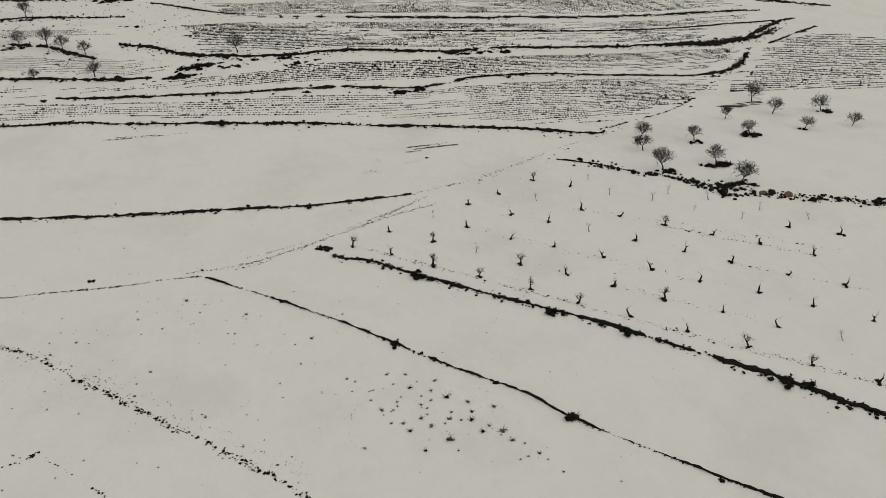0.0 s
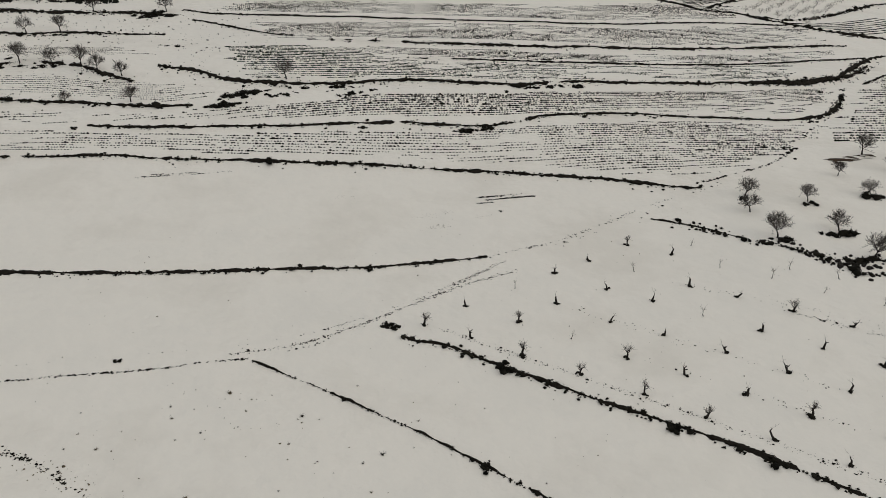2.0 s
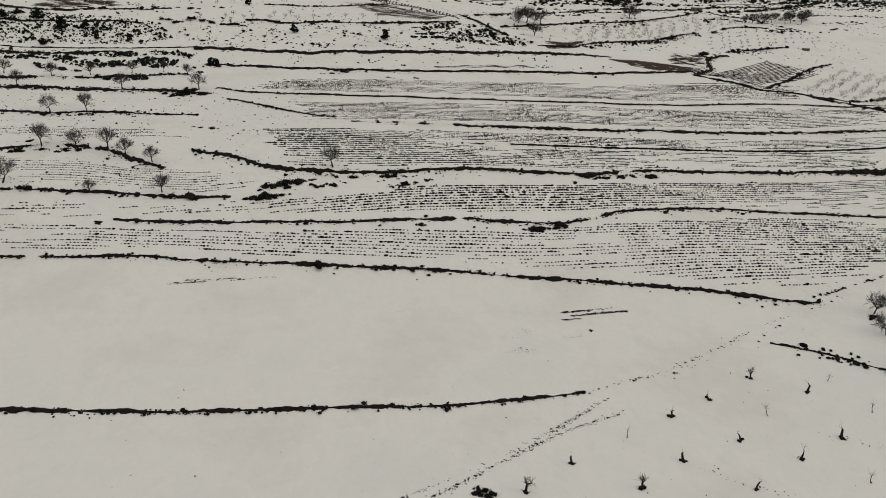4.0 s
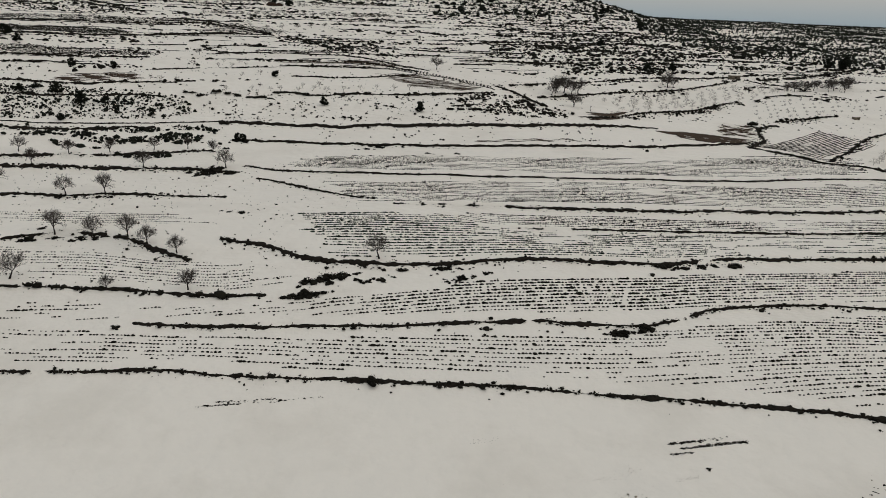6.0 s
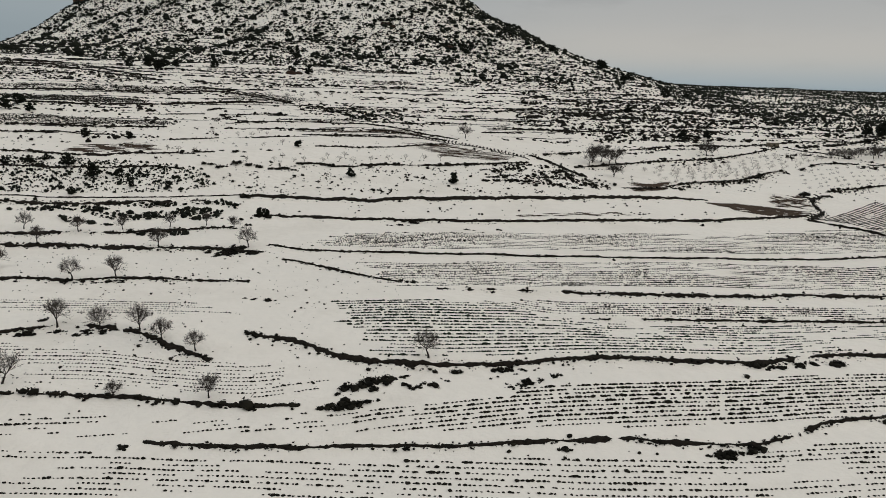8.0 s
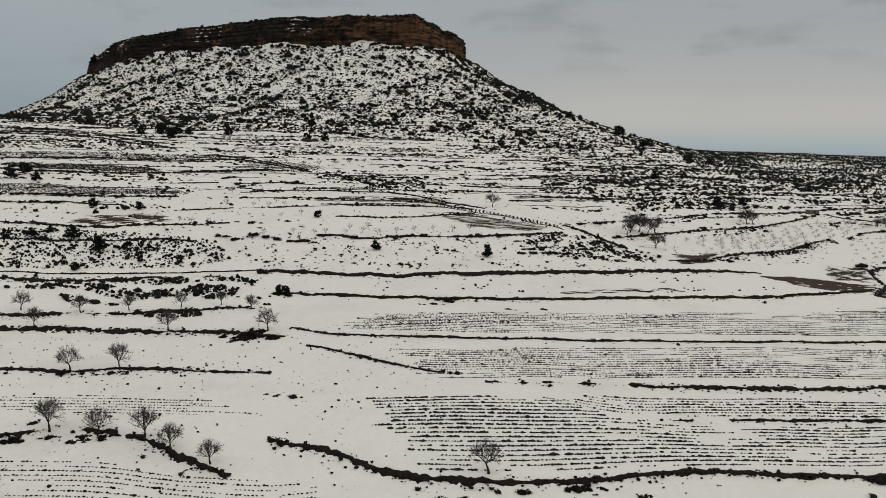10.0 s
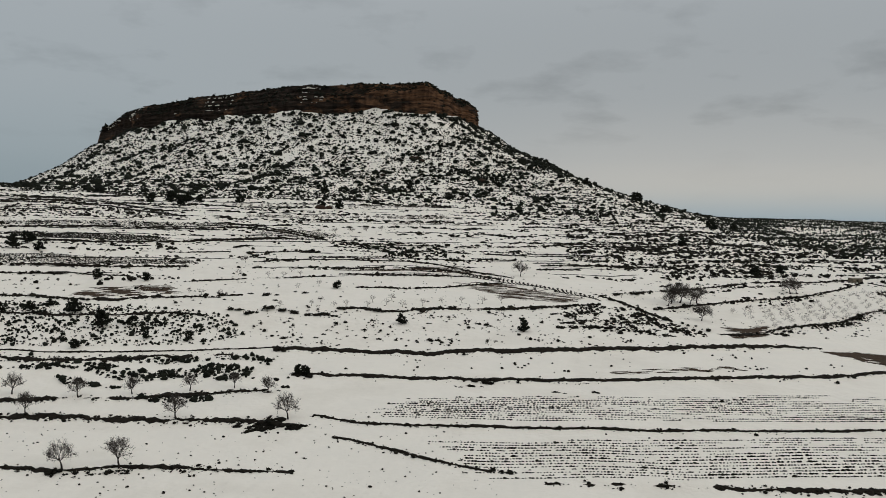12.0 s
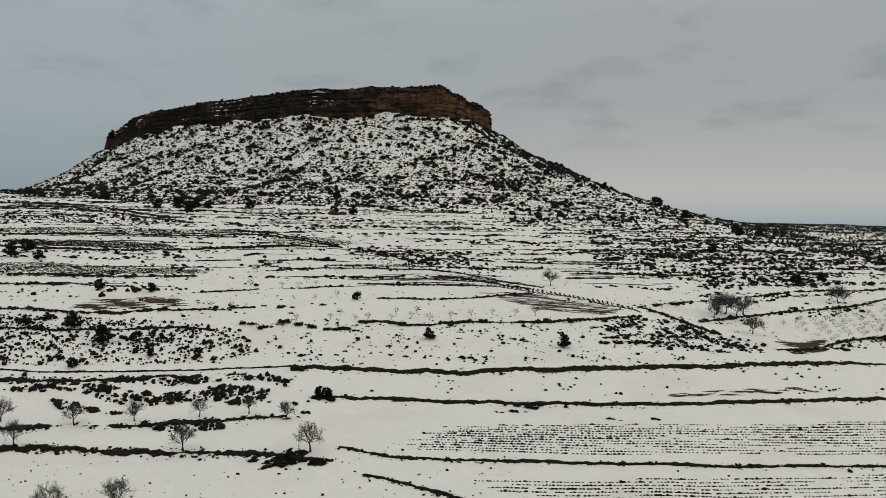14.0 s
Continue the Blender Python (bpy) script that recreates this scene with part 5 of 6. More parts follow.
plant([tree_kind("almond_tree", "", 111 + k, 4.2, 0.95, 0.1 * (k - 1.5), BARK, TWIG, "almond trees on the terraces") for k in range(4)],
      [(-80.2, 214.2, 1.29), (-73.1, 212.8, 1.15), (-65.8, 209.6, 1.26), (-61.1, 205.8, 1.03), (-55.1, 201.5, 0.92), (-87, 238.8, 1.15), (-79, 239.4, 1.24), (-79.5, 193, 1.26), (-63, 189, 0.71), (-50, 187, 0.98), (-20.7, 196, 1.15),
       (-112.5, 278, 1.15), (-105.1, 267.2, 1.15), (-99.4, 276.4, 1.1), (-89.7, 277.6, 1.0), (-79.1, 278.6, 0.95), (-77.3, 263, 1.2), (-70.8, 279.6, 0.88), (-57.6, 260, 1.25), (-63.9, 276.8, 0.92), (-105, 248, 1.15), (-97, 193, 1.15), (-122, 280, 1.15), (-118, 270, 1.15)],
      "bare almond tree at the edge of a snowy terrace", tree_rng)
plant([tree_kind("bare_tree", "", 121 + k, 6.0, 1.15, 0.1, BARK, TWIG, "trees on the upper slope", 1.5) for k in range(2)],
      [(40, 362, 1.15), (43.5, 364.5, 1.2), (49, 366, 1.1), (46, 363, 0.95), (38, 358, 0.8), (43, 344, 0.9), (94, 402, 1.15), (96.5, 403, 0.8), (170, 418, 0.9), (174, 421, 1.0), (178, 419, 0.9), (181, 425, 1.0), (176, 427, 0.9), (185, 429, 1.0), (-1, 393), (-110.1, 389.5, 0.55), (-93.3, 402.1, 0.5), (152, 412, 0.8), (156, 415, 0.9), (160, 417, 0.8), (164, 419, 0.9), (168, 424, 0.8), (148, 410, 0.7)],
      "bare dark tree in a small clump beside the lane", tree_rng)


# ---- the pruned orchard: cut trunks, some with new shoots ----
def pruned_tree(seed, kind):
    """kind: stub, forked, shoots or sapling."""
    rng = np.random.RandomState(seed)
    wood, crown = [], []
    tall = {"stub": rng.uniform(0.75, 1.05), "forked": rng.uniform(0.7, 0.95), "shoots": rng.uniform(0.8, 1.05), "sapling": 0.9}[kind]
    thick = 0.045 if kind == "sapling" else rng.uniform(0.12, 0.16)
    lean = rng.uniform(-0.35, 0.35)
    pts, rad = grow(rng, (0, 0, -0.2), (lean, rng.uniform(-0.2, 0.2), 1), tall + 0.2, thick, 0.14, 0.04)
    rad = np.linspace(thick * 1.2, thick * 0.72, len(rad))
    rad[0] *= 1.4
    wood.append(tube(pts, rad, 7))
    arms = {"stub": 1, "forked": 3, "shoots": 3, "sapling": 0}[kind]
    ends = [pts[-1]]
    for k in range(arms):
        a = rng.uniform(0, 6.283)
        p, r = grow(rng, pts[-1 - (k % 2)], (math.cos(a), math.sin(a), 0.8), rng.uniform(0.25, 0.6), thick * 0.6, 0.15, 0.05, 3)
        wood.append(tube(p, r, 5))
        ends.append(p[-1])
    for e in ends if kind in ("shoots", "sapling") else ends[1:2]:
        for _ in range({"shoots": 13, "sapling": 9, "forked": 3, "stub": 2}[kind]):
            d = rng.normal(size=3) * 0.55 + (0, 0, 0.9)
            p, r = grow(rng, e, d / np.linalg.norm(d), rng.uniform(0.45, 1.05), 0.014, 0.09, 0.03, 3)
            crown.append(tube(p, r, 3))
            q, s = grow(rng, p[1], rng.normal(size=3) * 0.5 + (0, 0, 0.8), rng.uniform(0.25, 0.5), 0.010, 0.1, 0.03, 2)
            crown.append(tube(q, s, 3))
    n = 1 if kind == "sapling" else rng.randint(3, 6)
    x, y = rng.normal(size=n) * 0.36, rng.normal(size=n) * 0.15
    x[0], y[0] = 0, 0
    r = rng.uniform(0.16, 0.34, n) * (0.4 if kind == "sapling" else 1)
    tuft = clumps(x, y, r * 1.3, r * 0.7, rng, 12, z=np.zeros(n))
    return joined(wood), joined(crown), tuft


ORCHARD_LABEL = {"stub": "cut almond trunk with dark weeds round its foot", "forked": "hard-pruned forked almond trunk in snow",
                 "shoots": "pruned almond tree with a fan of thin shoots", "sapling": "thin almond sapling standing in snow"}
ORCHARD = {
    "shoots": [(2.0, 108.3), (12.5, 100.9), (18.1, 96.6), (23.9, 92.4), (28.9, 88.1), (13.4, 108.6), (24.3, 99.9), (45.1, 75.8), (50.2, 71.2), (39.8, 87.6), (32.5, 128.1), (47.4, 107.7)],
    "stub": [(7.6, 113), (34.3, 84.2), (39.7, 79.9), (55.3, 67.3), (19.1, 112.8), (24.6, 107.9), (30.1, 104.3), (26.4, 116), (37, 115.1), (41.9, 111.7), (41.8, 103.9), (26, 124.4), (37.7, 124.5), (50.5, 79.4), (52.1, 87.6),
             (63.6, 87.5), (46, 91.6), (58, 91.4), (64.8, 104.1), (70.8, 100.9)],
    "forked": [(7.2, 105.2), (20.5, 121), (31.1, 112.1), (35.7, 99.7), (29.5, 95.7), (34.7, 91.6), (45.8, 83.9), (40.9, 95.3), (47.3, 99.8), (52.4, 95.9), (62.1, 78.9), (53.1, 103.8), (64.1, 96), (58.3, 100.3), (57, 83.3)],
    "sapling": [(18.9, 104.4), (36.1, 107.8), (31.3, 120.4), (48.3, 115.8), (56.2, 75.5), (42.8, 119.5), (53.4, 111.7), (59.3, 108), (41.4, 126.8), (51.8, 117.9), (57.1, 114.8), (63.2, 110.3), (68.9, 106.1), (14.5, 117.5)],
}
orchard_rng = np.random.RandomState(31)
for kind, spots in ORCHARD.items():
    made = []
    for k in range(4 if kind != "sapling" else 2):
        (wv, wf), (cv, cf), (tv, tf) = pruned_tree(200 + 7 * k + len(kind), kind)
        ob = thing("pruned_almond_tree" if kind != "sapling" else "almond_sapling", ORCHARD_LABEL[kind], "tree", group="pruned almond orchard")
        part_of("trunk", mesh_of("trunk", wv, wf, BARK, True), ob)
        part_of("shoot_crown", mesh_of("shoot_crown", cv, cf, PALE_TWIG if kind != "shoots" else TWIG), ob)
        part_of("weed_tuft", mesh_of("weed_tuft", tv, tf, SCRUB), ob, "dark weeds at the foot")
        made.append(ob)
    for n, (x, y) in enumerate(spots):
        m = stand(None, x, y, orchard_rng.uniform(0, 360), orchard_rng.uniform(0.75, 1.0), sink=0.0)
        if n < len(made):
            made[n].matrix_basis = m
        else:
            copy_thing(made[n % len(made)], m).matrix_basis = m

# weeds in the tilled strips between the orchard trees
v, f = [], None
strips = []
for (ax, ay), (bx, by), many, wide in (((4, 107.2), (58, 65), 620, 0.28), ((26, 99), (50, 81), 70, 0.4), ((36, 116), (70, 96), 110, 0.5), ((47, 107.7), (64, 96), 150, 0.3), ((52, 95.9), (66, 86), 70, 0.3), ((20, 112), (45, 92), 90, 0.4)):
    u = orchard_rng.uniform(size=many)
    x = ax + (bx - ax) * u + orchard_rng.normal(size=many) * wide
    y = ay + (by - ay) * u + orchard_rng.normal(size=many) * wide
    r = orchard_rng.lognormal(-3.3, 0.55, many).clip(0.015, 0.16)
    strips.append(clumps(x, y, r * 1.6, r * 0.7, orchard_rng, 5))
thing("orchard_weeds", "thin lines of dark weeds in orchard snow", "weeds", mesh_of("orchard_weeds", *joined(strips), SCRUB), kind="stuff")


# ---- saplings of the far orchards ----
def sapling_field(spots, height, label, seed, bark=PALE_TWIG, twig=PALE_TWIG, dense=0.42, spread=1.35):
    rng = np.random.RandomState(seed)
    kinds = [tree_kind("orchard_tree", label, 301 + seed * 5 + k, height, spread, 0.05, bark, twig, "young orchard", dense) for k in range(2)]
    for n, (x, y) in enumerate(spots):
        m = stand(None, x, y, rng.uniform(0, 360), rng.uniform(0.6, 0.9))
        if n < 2:
            kinds[n].matrix_basis = m
        else:
            copy_thing(kinds[n % 2], m).matrix_basis = m


spots = [(60 + 4.2 * i + 1.2 * j + (i * 7 + j * 3) % 5 * 0.4, 345 + 3.36 * i - 4.0 * j + (i * 5 + j) % 4 * 0.5) for i in range(21) for j in range(-3, 2) if not (i > 16 and j < -2)]
sapling_field(spots, 2.3, "young pale almond tree in a snowy orchard terrace", 1)
PLOT = [(108, 357), (126, 387), (150, 397), (172, 402), (178, 390), (153, 375), (118, 355)]
plot = np.array([(108 + 4.6 * i - 2.2 * j + (i * 7 + j * 3) % 5 * 0.35, 354 + 1.9 * i + 4.8 * j + (i * 5 + j) % 4 * 0.4) for i in range(18) for j in range(9)])
sapling_field(plot[in_plan(plot[:, 0], plot[:, 1], PLOT)], 1.45, "small dark pruned tree in a second snowy orchard plot", 4, BARK, TWIG)
sapling_field([(114 + 3.4 * i + 3.6 * j + (i * 5 + j) % 4 * 0.4, 291 + 4.3 * i - 3.0 * j + (i * 3 + j * 2) % 5 * 0.4) for i in range(11) for j in range(1, 6)], 2.8, "young pale tree in an orchard beside the vine plot", 5)
LONE_SAPLINGS = [(-97.6, 347.3), (-93.9, 345.6), (-88.5, 344.6), (-75.8, 387.9), (-71.8, 379), (-76.5, 376.7), (-81.2, 375.3), (-90.4, 377.2), (-63.5, 357.9), (-68.8, 354.4), (-62.5, 333.3), (-56.9, 333.2), (-53.9, 333.5),
                 (-60.8, 337.7), (-70.6, 332), (-48.3, 334.1), (-47, 338.1), (-43.5, 336.3), (-42.1, 341.1), (-39.2, 334.2)]
sapling_field(LONE_SAPLINGS + [(-34 + 5.4 * i, 336 + 1.6 * i + (i * 3) % 4 * 0.8) for i in range(5)], 3.2, "slim bare sapling on a snowy terrace", 2, DRY_TWIG, DRY_TWIG, 0.4, 1.0)
foot_rows = [smooth_line(np.array(p, float), gap) for p, gap in (([(-110, 495.6), (-96.6, 500.9), (-77.9, 508.4), (-62.2, 510.8), (-40.9, 517.1), (-20, 542.6)], 3.6), ([(-130.6, 537.9), (-119.7, 546.5), (-106.1, 548.1), (-74.7, 545.7), (-53.1, 563.5), (-21.9, 581.5)], 4.6), ([(-91, 461), (-74, 469), (-52, 486), (0, 535)], 8.0))]
sapling_field([(x, y + (n * 5) % 3 * 1.4) for n, (x, y) in enumerate(np.vstack(foot_rows))], 3.4, "pale bare orchard tree under the mountain", 3, DRY_TWIG, DRY_TWIG, 0.8)


# ---- evergreen trees and large bushes that stand alone ----
def evergreen(seed, label, name="holm_oak"):
    """A stocky evergreen: a short trunk and a crown of many leaf clumps at uneven places."""
    rng = np.random.RandomState(seed)
    pts, rad = grow(rng, (0, 0, -0.2), (0.05, 0, 1), 1.6, 0.2, 0.08, 0.05)
    ob = thing(name, label, "tree" if name == "holm_oak" else "bush", group="evergreen trees and bushes")
    n = 26
    a, r, h = rng.uniform(0, 6.283, n), np.sqrt(rng.uniform(0, 1, n)), rng.uniform(0.0, 1.0, n)
    wide = 1.25 * np.sqrt(np.clip(1.05 - (h - 0.25) ** 2 * 1.6, 0.1, 1))
    size = rng.uniform(0.35, 0.62, n)
    v, f = clumps(r * wide * np.cos(a), r * wide * np.sin(a), size, size * 0.95, rng, 34, 0.75, z=0.3 + h * 2.1, leaf=0.34)
    part_of("trunk", mesh_of("trunk", *tube(pts, rad, 6), BARK, True), ob)
    part_of("crown", mesh_of("crown", v, f, OAK), ob)
    return ob


ever = [evergreen(400 + k, "dark round evergreen oak standing on snow") for k in range(3)]
EVERGREENS = [(-121, 329, 1.35), (-111, 320, 1.55), (-104, 320.5, 1.0), (-133, 331, 0.9), (-130, 368, 1.1), (-114, 362, 1.0), (148, 629, 1.7), (94, 754, 2.0), (133, 754, 3.0), (154, 748, 2.0), (140, 709, 2.3), (95, 435, 1.5), (110, 446, 1.4), (203, 484, 2.0), (210, 482, 2.0), (215, 491, 2.2), (-168, 540, 1.8), (-150, 528, 2.0), (-39, 322, 0.95), (-10, 314, 1.1), (-58, 355, 0.85), (94, 520, 1.6), (-175, 411, 1.8), (-174, 420, 1.7), (-164, 406, 1.2),
              (-112, 306, 0.8), (-98, 312, 0.7), (-140, 331, 0.9), (-88, 311, 0.8), (-160, 548, 2.2), (-152, 546, 2.0), (-146, 549, 1.6), (-84, 545, 1.5), (-75, 546, 1.7), (-128, 560, 1.8), (-92, 640, 2.0),
              (20, 690, 2.4), (-40, 655, 2.2), (150, 640, 2.0), (168, 650, 1.7), (-59.9, 288.9, 0.75), (-58.4, 288.7, 0.7), (-130, 336, 0.7)]
for n, (x, y, s) in enumerate(EVERGREENS):
    m = stand(None, x, y, (n * 77) % 360, s, sink=0.15)
    if n < 3:
        ever[n].matrix_basis = m
    else:
        copy_thing(ever[n % 3], m).matrix_basis = m

bush_rng = np.random.RandomState(61)
loose_rng = np.random.RandomState(62)


def bush_mesh(seed, wide, tall):
    rng = np.random.RandomState(seed)
    n = 7
    x, y = rng.normal(size=n) * wide * 0.45, rng.normal(size=n) * wide * 0.3
    x[0], y[0] = 0, 0
    r = rng.uniform(0.35, 0.62, n) * wide
    return mesh_of("bush", *clumps(x, y, r, r * tall, rng, 26, z=np.zeros(n) - 0.05, leaf=0.3), SCRUB)


BUSH_MESHES = [bush_mesh(500 + k, 0.7 + 0.25 * (k % 3), 0.75) for k in range(6)]
BUSHES = [(-58, 176.8, 1.1), (-28, 190, 1.4), (-32, 188.2, 1.2), (-28, 188, 1.5), (-30, 189, 1.4), (-32, 183.4, 1.2), (-34, 183.2, 1.2), (-30, 184.2, 1.2), (-31, 183.8, 1.3), (-22, 188.2, 0.9), (64.6, 119.4, 1.3), (62.4, 118.8, 1.2), (66.3, 118.6, 1.1), (61, 119.6, 0.9), (55.5, 126.6, 0.9), (53.2, 127.2, 0.8), (-29, 191, 1.3), (-26.5, 190.2, 1.0), (-52, 225, 0.6), (-50.5, 224.2, 0.6), (-48, 223.6, 0.7), (-46.6, 223.2, 0.6), (-20, 189, 1.2), (-17, 193, 0.9),
          (-9, 193.6, 0.9), (-8, 188.4, 0.7), (-7, 189, 0.9), (-5, 190, 0.9), (-3, 191, 0.7), (-10.5, 193.8, 0.9), (-5, 173, 1.1), (14, 172.2, 1.3), (18, 173, 1.1), (15, 171.4, 1.0), (-34, 162, 0.9), (-21, 160.2, 1.1),
          (-44, 184, 0.9), (-24, 189.3, 0.8), (-31.8, 102.3, 0.42), (-4.1, 124.2, 0.9), (5.8, 82.9, 0.85), (22.4, 66.6, 0.8), (25.4, 87.2, 1.3), (33.0, 81.6, 0.9), (10.5, 98.6, 1.0), (12, 97.4, 1.1), (46.2, 69.6, 1.2), (48, 68, 0.9),
          (16.2, 141.4, 0.5), (-2.5, 108.6, 0.8), (-1.5, 107.8, 0.6), (33, 55.9, 0.6), (-83, 216, 1.0), (-84, 212, 1.2), (-75, 212.5, 1.3), (-72, 212, 1.0), (-65.4, 304.8, 1.5), (-59.6, 288.4, 1.2), (-24, 281, 1.2), (-22, 280.4, 1.2),
          (-20, 280.9, 0.9), (-62, 258.4, 1.5), (-60, 258.8, 1.6), (-66, 260, 1.3), (-56, 257, 1.2), (-88, 238, 1.2), (-80, 238.3, 1.2), (-2, 272, 0.8), (42, 199.6, 1.2), (38, 198.8, 1.4), (35.5, 198.2, 1.2), (28, 197, 1.2),
          (63.8, 137.8, 1.0), (65.2, 138.2, 0.9), (75, 139.8, 1.3), (77, 140.0, 1.4), (62.9, 127.6, 1.3), (64.8, 127.3, 1.5), (66, 127.8, 1.2), (87, 141.6, 0.8), (98, 153, 1.0), (96.5, 153.2, 0.7), (55, 141.3, 0.9), (105, 342, 2.0), (103, 338, 1.8),
          (-80.6, 346.4, 0.8), (-76.2, 344.6, 1.1), (-73, 343.7, 1.2), (-69, 348.4, 0.7), (-66.2, 346.7, 0.9), (-72.6, 338.1, 1.0), (-61.3, 340.5, 0.6), (-93, 417.8, 1.4), (-120.1, 430.3, 1.1), (-114.7, 428.5, 0.9), (-115.2, 439, 0.8),
          (-82.7, 441.1, 0.9), (-78.5, 447.8, 1.1), (-87.6, 392.3, 1.1), (-85.2, 392.6, 0.9), (-82.6, 392.2, 0.8), (-56, 343.2, 0.5), (-80.5, 330.7, 1.3), (-77.3, 329, 1.5), (-72.9, 331.3, 1.3), (-75.9, 329.3, 1.2),
          (-66.8, 325.8, 0.6), (-66.5, 312.1, 0.9), (-62.4, 312.4, 0.8), (-59, 311.9, 0.6), (-57.5, 313.9, 0.5), (-52.9, 310.1, 0.5), (-51.6, 312.5, 0.6), (-47.9, 317.2, 0.7), (-47.5, 311.5, 0.9), (-55.1, 322.2, 0.9), (-44.4, 310.2, 0.6), (-40.4, 309.3, 0.8),
          (-20, 321.1, 1.0), (-18.5, 319.9, 0.9), (-17.6, 319, 0.9), (-32.2, 309, 1.1), (-30.7, 309, 0.6), (-27.6, 308.9, 0.9), (-19.2, 307.8, 0.6), (-17.5, 306.6, 0.5), (-36.3, 326.5, 0.6), (-32.6, 322.3, 0.6), (-8.9, 325.2, 0.7), (-0.7, 330.1, 0.8), (0.3, 331.3, 0.9)]
for (ax, ay), (bx, by), many, low, high in (((-10.5, 187.8), (-3, 191.2), 12, 0.35, 0.6), ((-13, 193.6), (-6, 194.2), 8, 0.4, 0.7), ((-24, 187.6), (-18, 190.2), 7, 0.35, 0.6), ((-36, 182.6), (-27, 185), 9, 0.4, 0.8),
                                             ((-33, 187.4), (-25, 191.4), 10, 0.5, 0.9), ((28, 196.4), (42, 199), 12, 0.4, 0.8), ((12, 171.2), (19, 173.4), 7, 0.4, 0.9), ((-86, 211), (-78, 213), 9, 0.4, 0.8), ((-76, 211), (-69, 212), 7, 0.4, 0.8),
                                             ((-90, 237.4), (-76, 238.4), 12, 0.35, 0.7), ((-68, 259), (-54, 256), 10, 0.5, 1.0), ((-64, 277), (-60, 281), 6, 0.4, 0.8), ((-26, 280.4), (-18, 280.2), 6, 0.4, 0.8), ((-60.8, 288.2), (-58, 288.2), 6, 0.7, 1.2), ((-63.6, 256), (-60.2, 256.6), 12, 0.6, 1.0), ((-58, 256.8), (-55, 255), 8, 0.5, 0.9),
                                             ((-29, 277.4), (-22.5, 277.8), 8, 0.4, 0.7), ((-9.4, 272.2), (-8, 272.2), 3, 0.4, 0.6), ((-26.6, 235), (-22, 233.8), 7, 0.4, 0.7),
                                             ((-104, 433.8), (-97, 438.2), 9, 0.8, 1.3), ((-80, 427.8), (-71.4, 428), 9, 0.8, 1.3), ((-70, 330.4), (-56, 327.6), 18, 0.7, 1.3), ((-1, 317), (8, 319), 10, 0.7, 1.2), ((0.5, 321), (9, 326), 12, 0.5, 0.9)):
    for _ in range(many):
        u = loose_rng.uniform()
        BUSHES.append((ax + (bx - ax) * u + loose_rng.normal() * 0.5, ay + (by - ay) * u + loose_rng.normal() * 0.4, loose_rng.uniform(low, high)))
for n, (x, y, s) in enumerate(BUSHES):
    ob = thing("bush", "low dark leafless bush half covered by snow", "bush", BUSH_MESHES[n % 6], group="bushes on the terraces")
    ob.matrix_basis = stand(None, x, y, bush_rng.uniform(0, 360), s)


# ---- stones of the tumbled wall by the lane ----
def stone_mesh(seed, mat):
    rng = np.random.RandomState(seed)
    bm = bmesh.new()
    bmesh.ops.create_icosphere(bm, subdivisions=2, radius=1)
    lean = Vector(rng.normal(size=3))
    for v in bm.verts:
        k = 1 + 0.28 * noise.noise(v.co * 1.3 + lean * 5) + 0.12 * noise.noise(v.co * 3.1 + lean * 9)
        v.co = Vector((v.co.x * 1.15, v.co.y * 0.85, v.co.z * 0.7)) * k
    me = bpy.data.meshes.new("boulder")
    bm.to_mesh(me)
    bm.free()
    me.materials.append(mat)
    return me


stone_rng = np.random.RandomState(71)
STONES = [stone_mesh(600 + k, ROCK) for k in range(5)]
FALLEN = [stone_mesh(660 + k, BLOCK_STONE) for k in range(3)]
wall_line = smooth_line(np.array([(39, 136), (44.9, 132), (50.9, 126.5), (55.5, 123.3), (58.7, 119.5), (61.9, 116.4), (68.4, 114.2), (74, 112.5), (83, 109.4), (92, 106)]), 0.25)
for n in range(150):
    k = int(stone_rng.triangular(48, len(wall_line) * 0.5, len(wall_line) - 1))
    wide = 0.5 + 1.3 * (k > 90)
    x, y = wall_line[k] + stone_rng.normal(size=2) * (0.6, 0.45) * wide
    s = stone_rng.lognormal(-1.8, 0.45) * (1.25 if 70 < k < 130 else 0.85)
    ob = thing("boulder", "dark wet field stone in a tumbled wall", "boulder", STONES[n % 5], group="stones of the tumbled wall")
    ob.matrix_basis = stand(None, x, y, stone_rng.uniform(0, 360), min(s, 0.9), sink=-0.05)
for n in range(34):
    x, y = (63.2, 118.4) + stone_rng.normal(size=2) * (1.8, 0.9) if n < 24 else (54.6, 126.2) + stone_rng.normal(size=2) * (1.6, 0.7)
    ob = thing("boulder", "dark wet field stone heaped under an almond tree", "boulder", STONES[n % 5], group="stones of the tumbled wall")
    ob.matrix_basis = stand(None, x, y, stone_rng.uniform(0, 360), stone_rng.uniform(0.16, 0.42), sink=-0.04)
for n, (x, y, s) in enumerate([(66.2, 115.3, 0.6), (69.8, 114.1, 0.7), (67.2, 115.0, 0.35)]):
    ob = thing("boulder", "large ochre boulder beside dark stones", "boulder", stone_mesh(650 + n, TAN_ROCK), group="stones of the tumbled wall")
    ob.matrix_basis = stand(None, x, y, 50 * n, s, sink=-0.1)
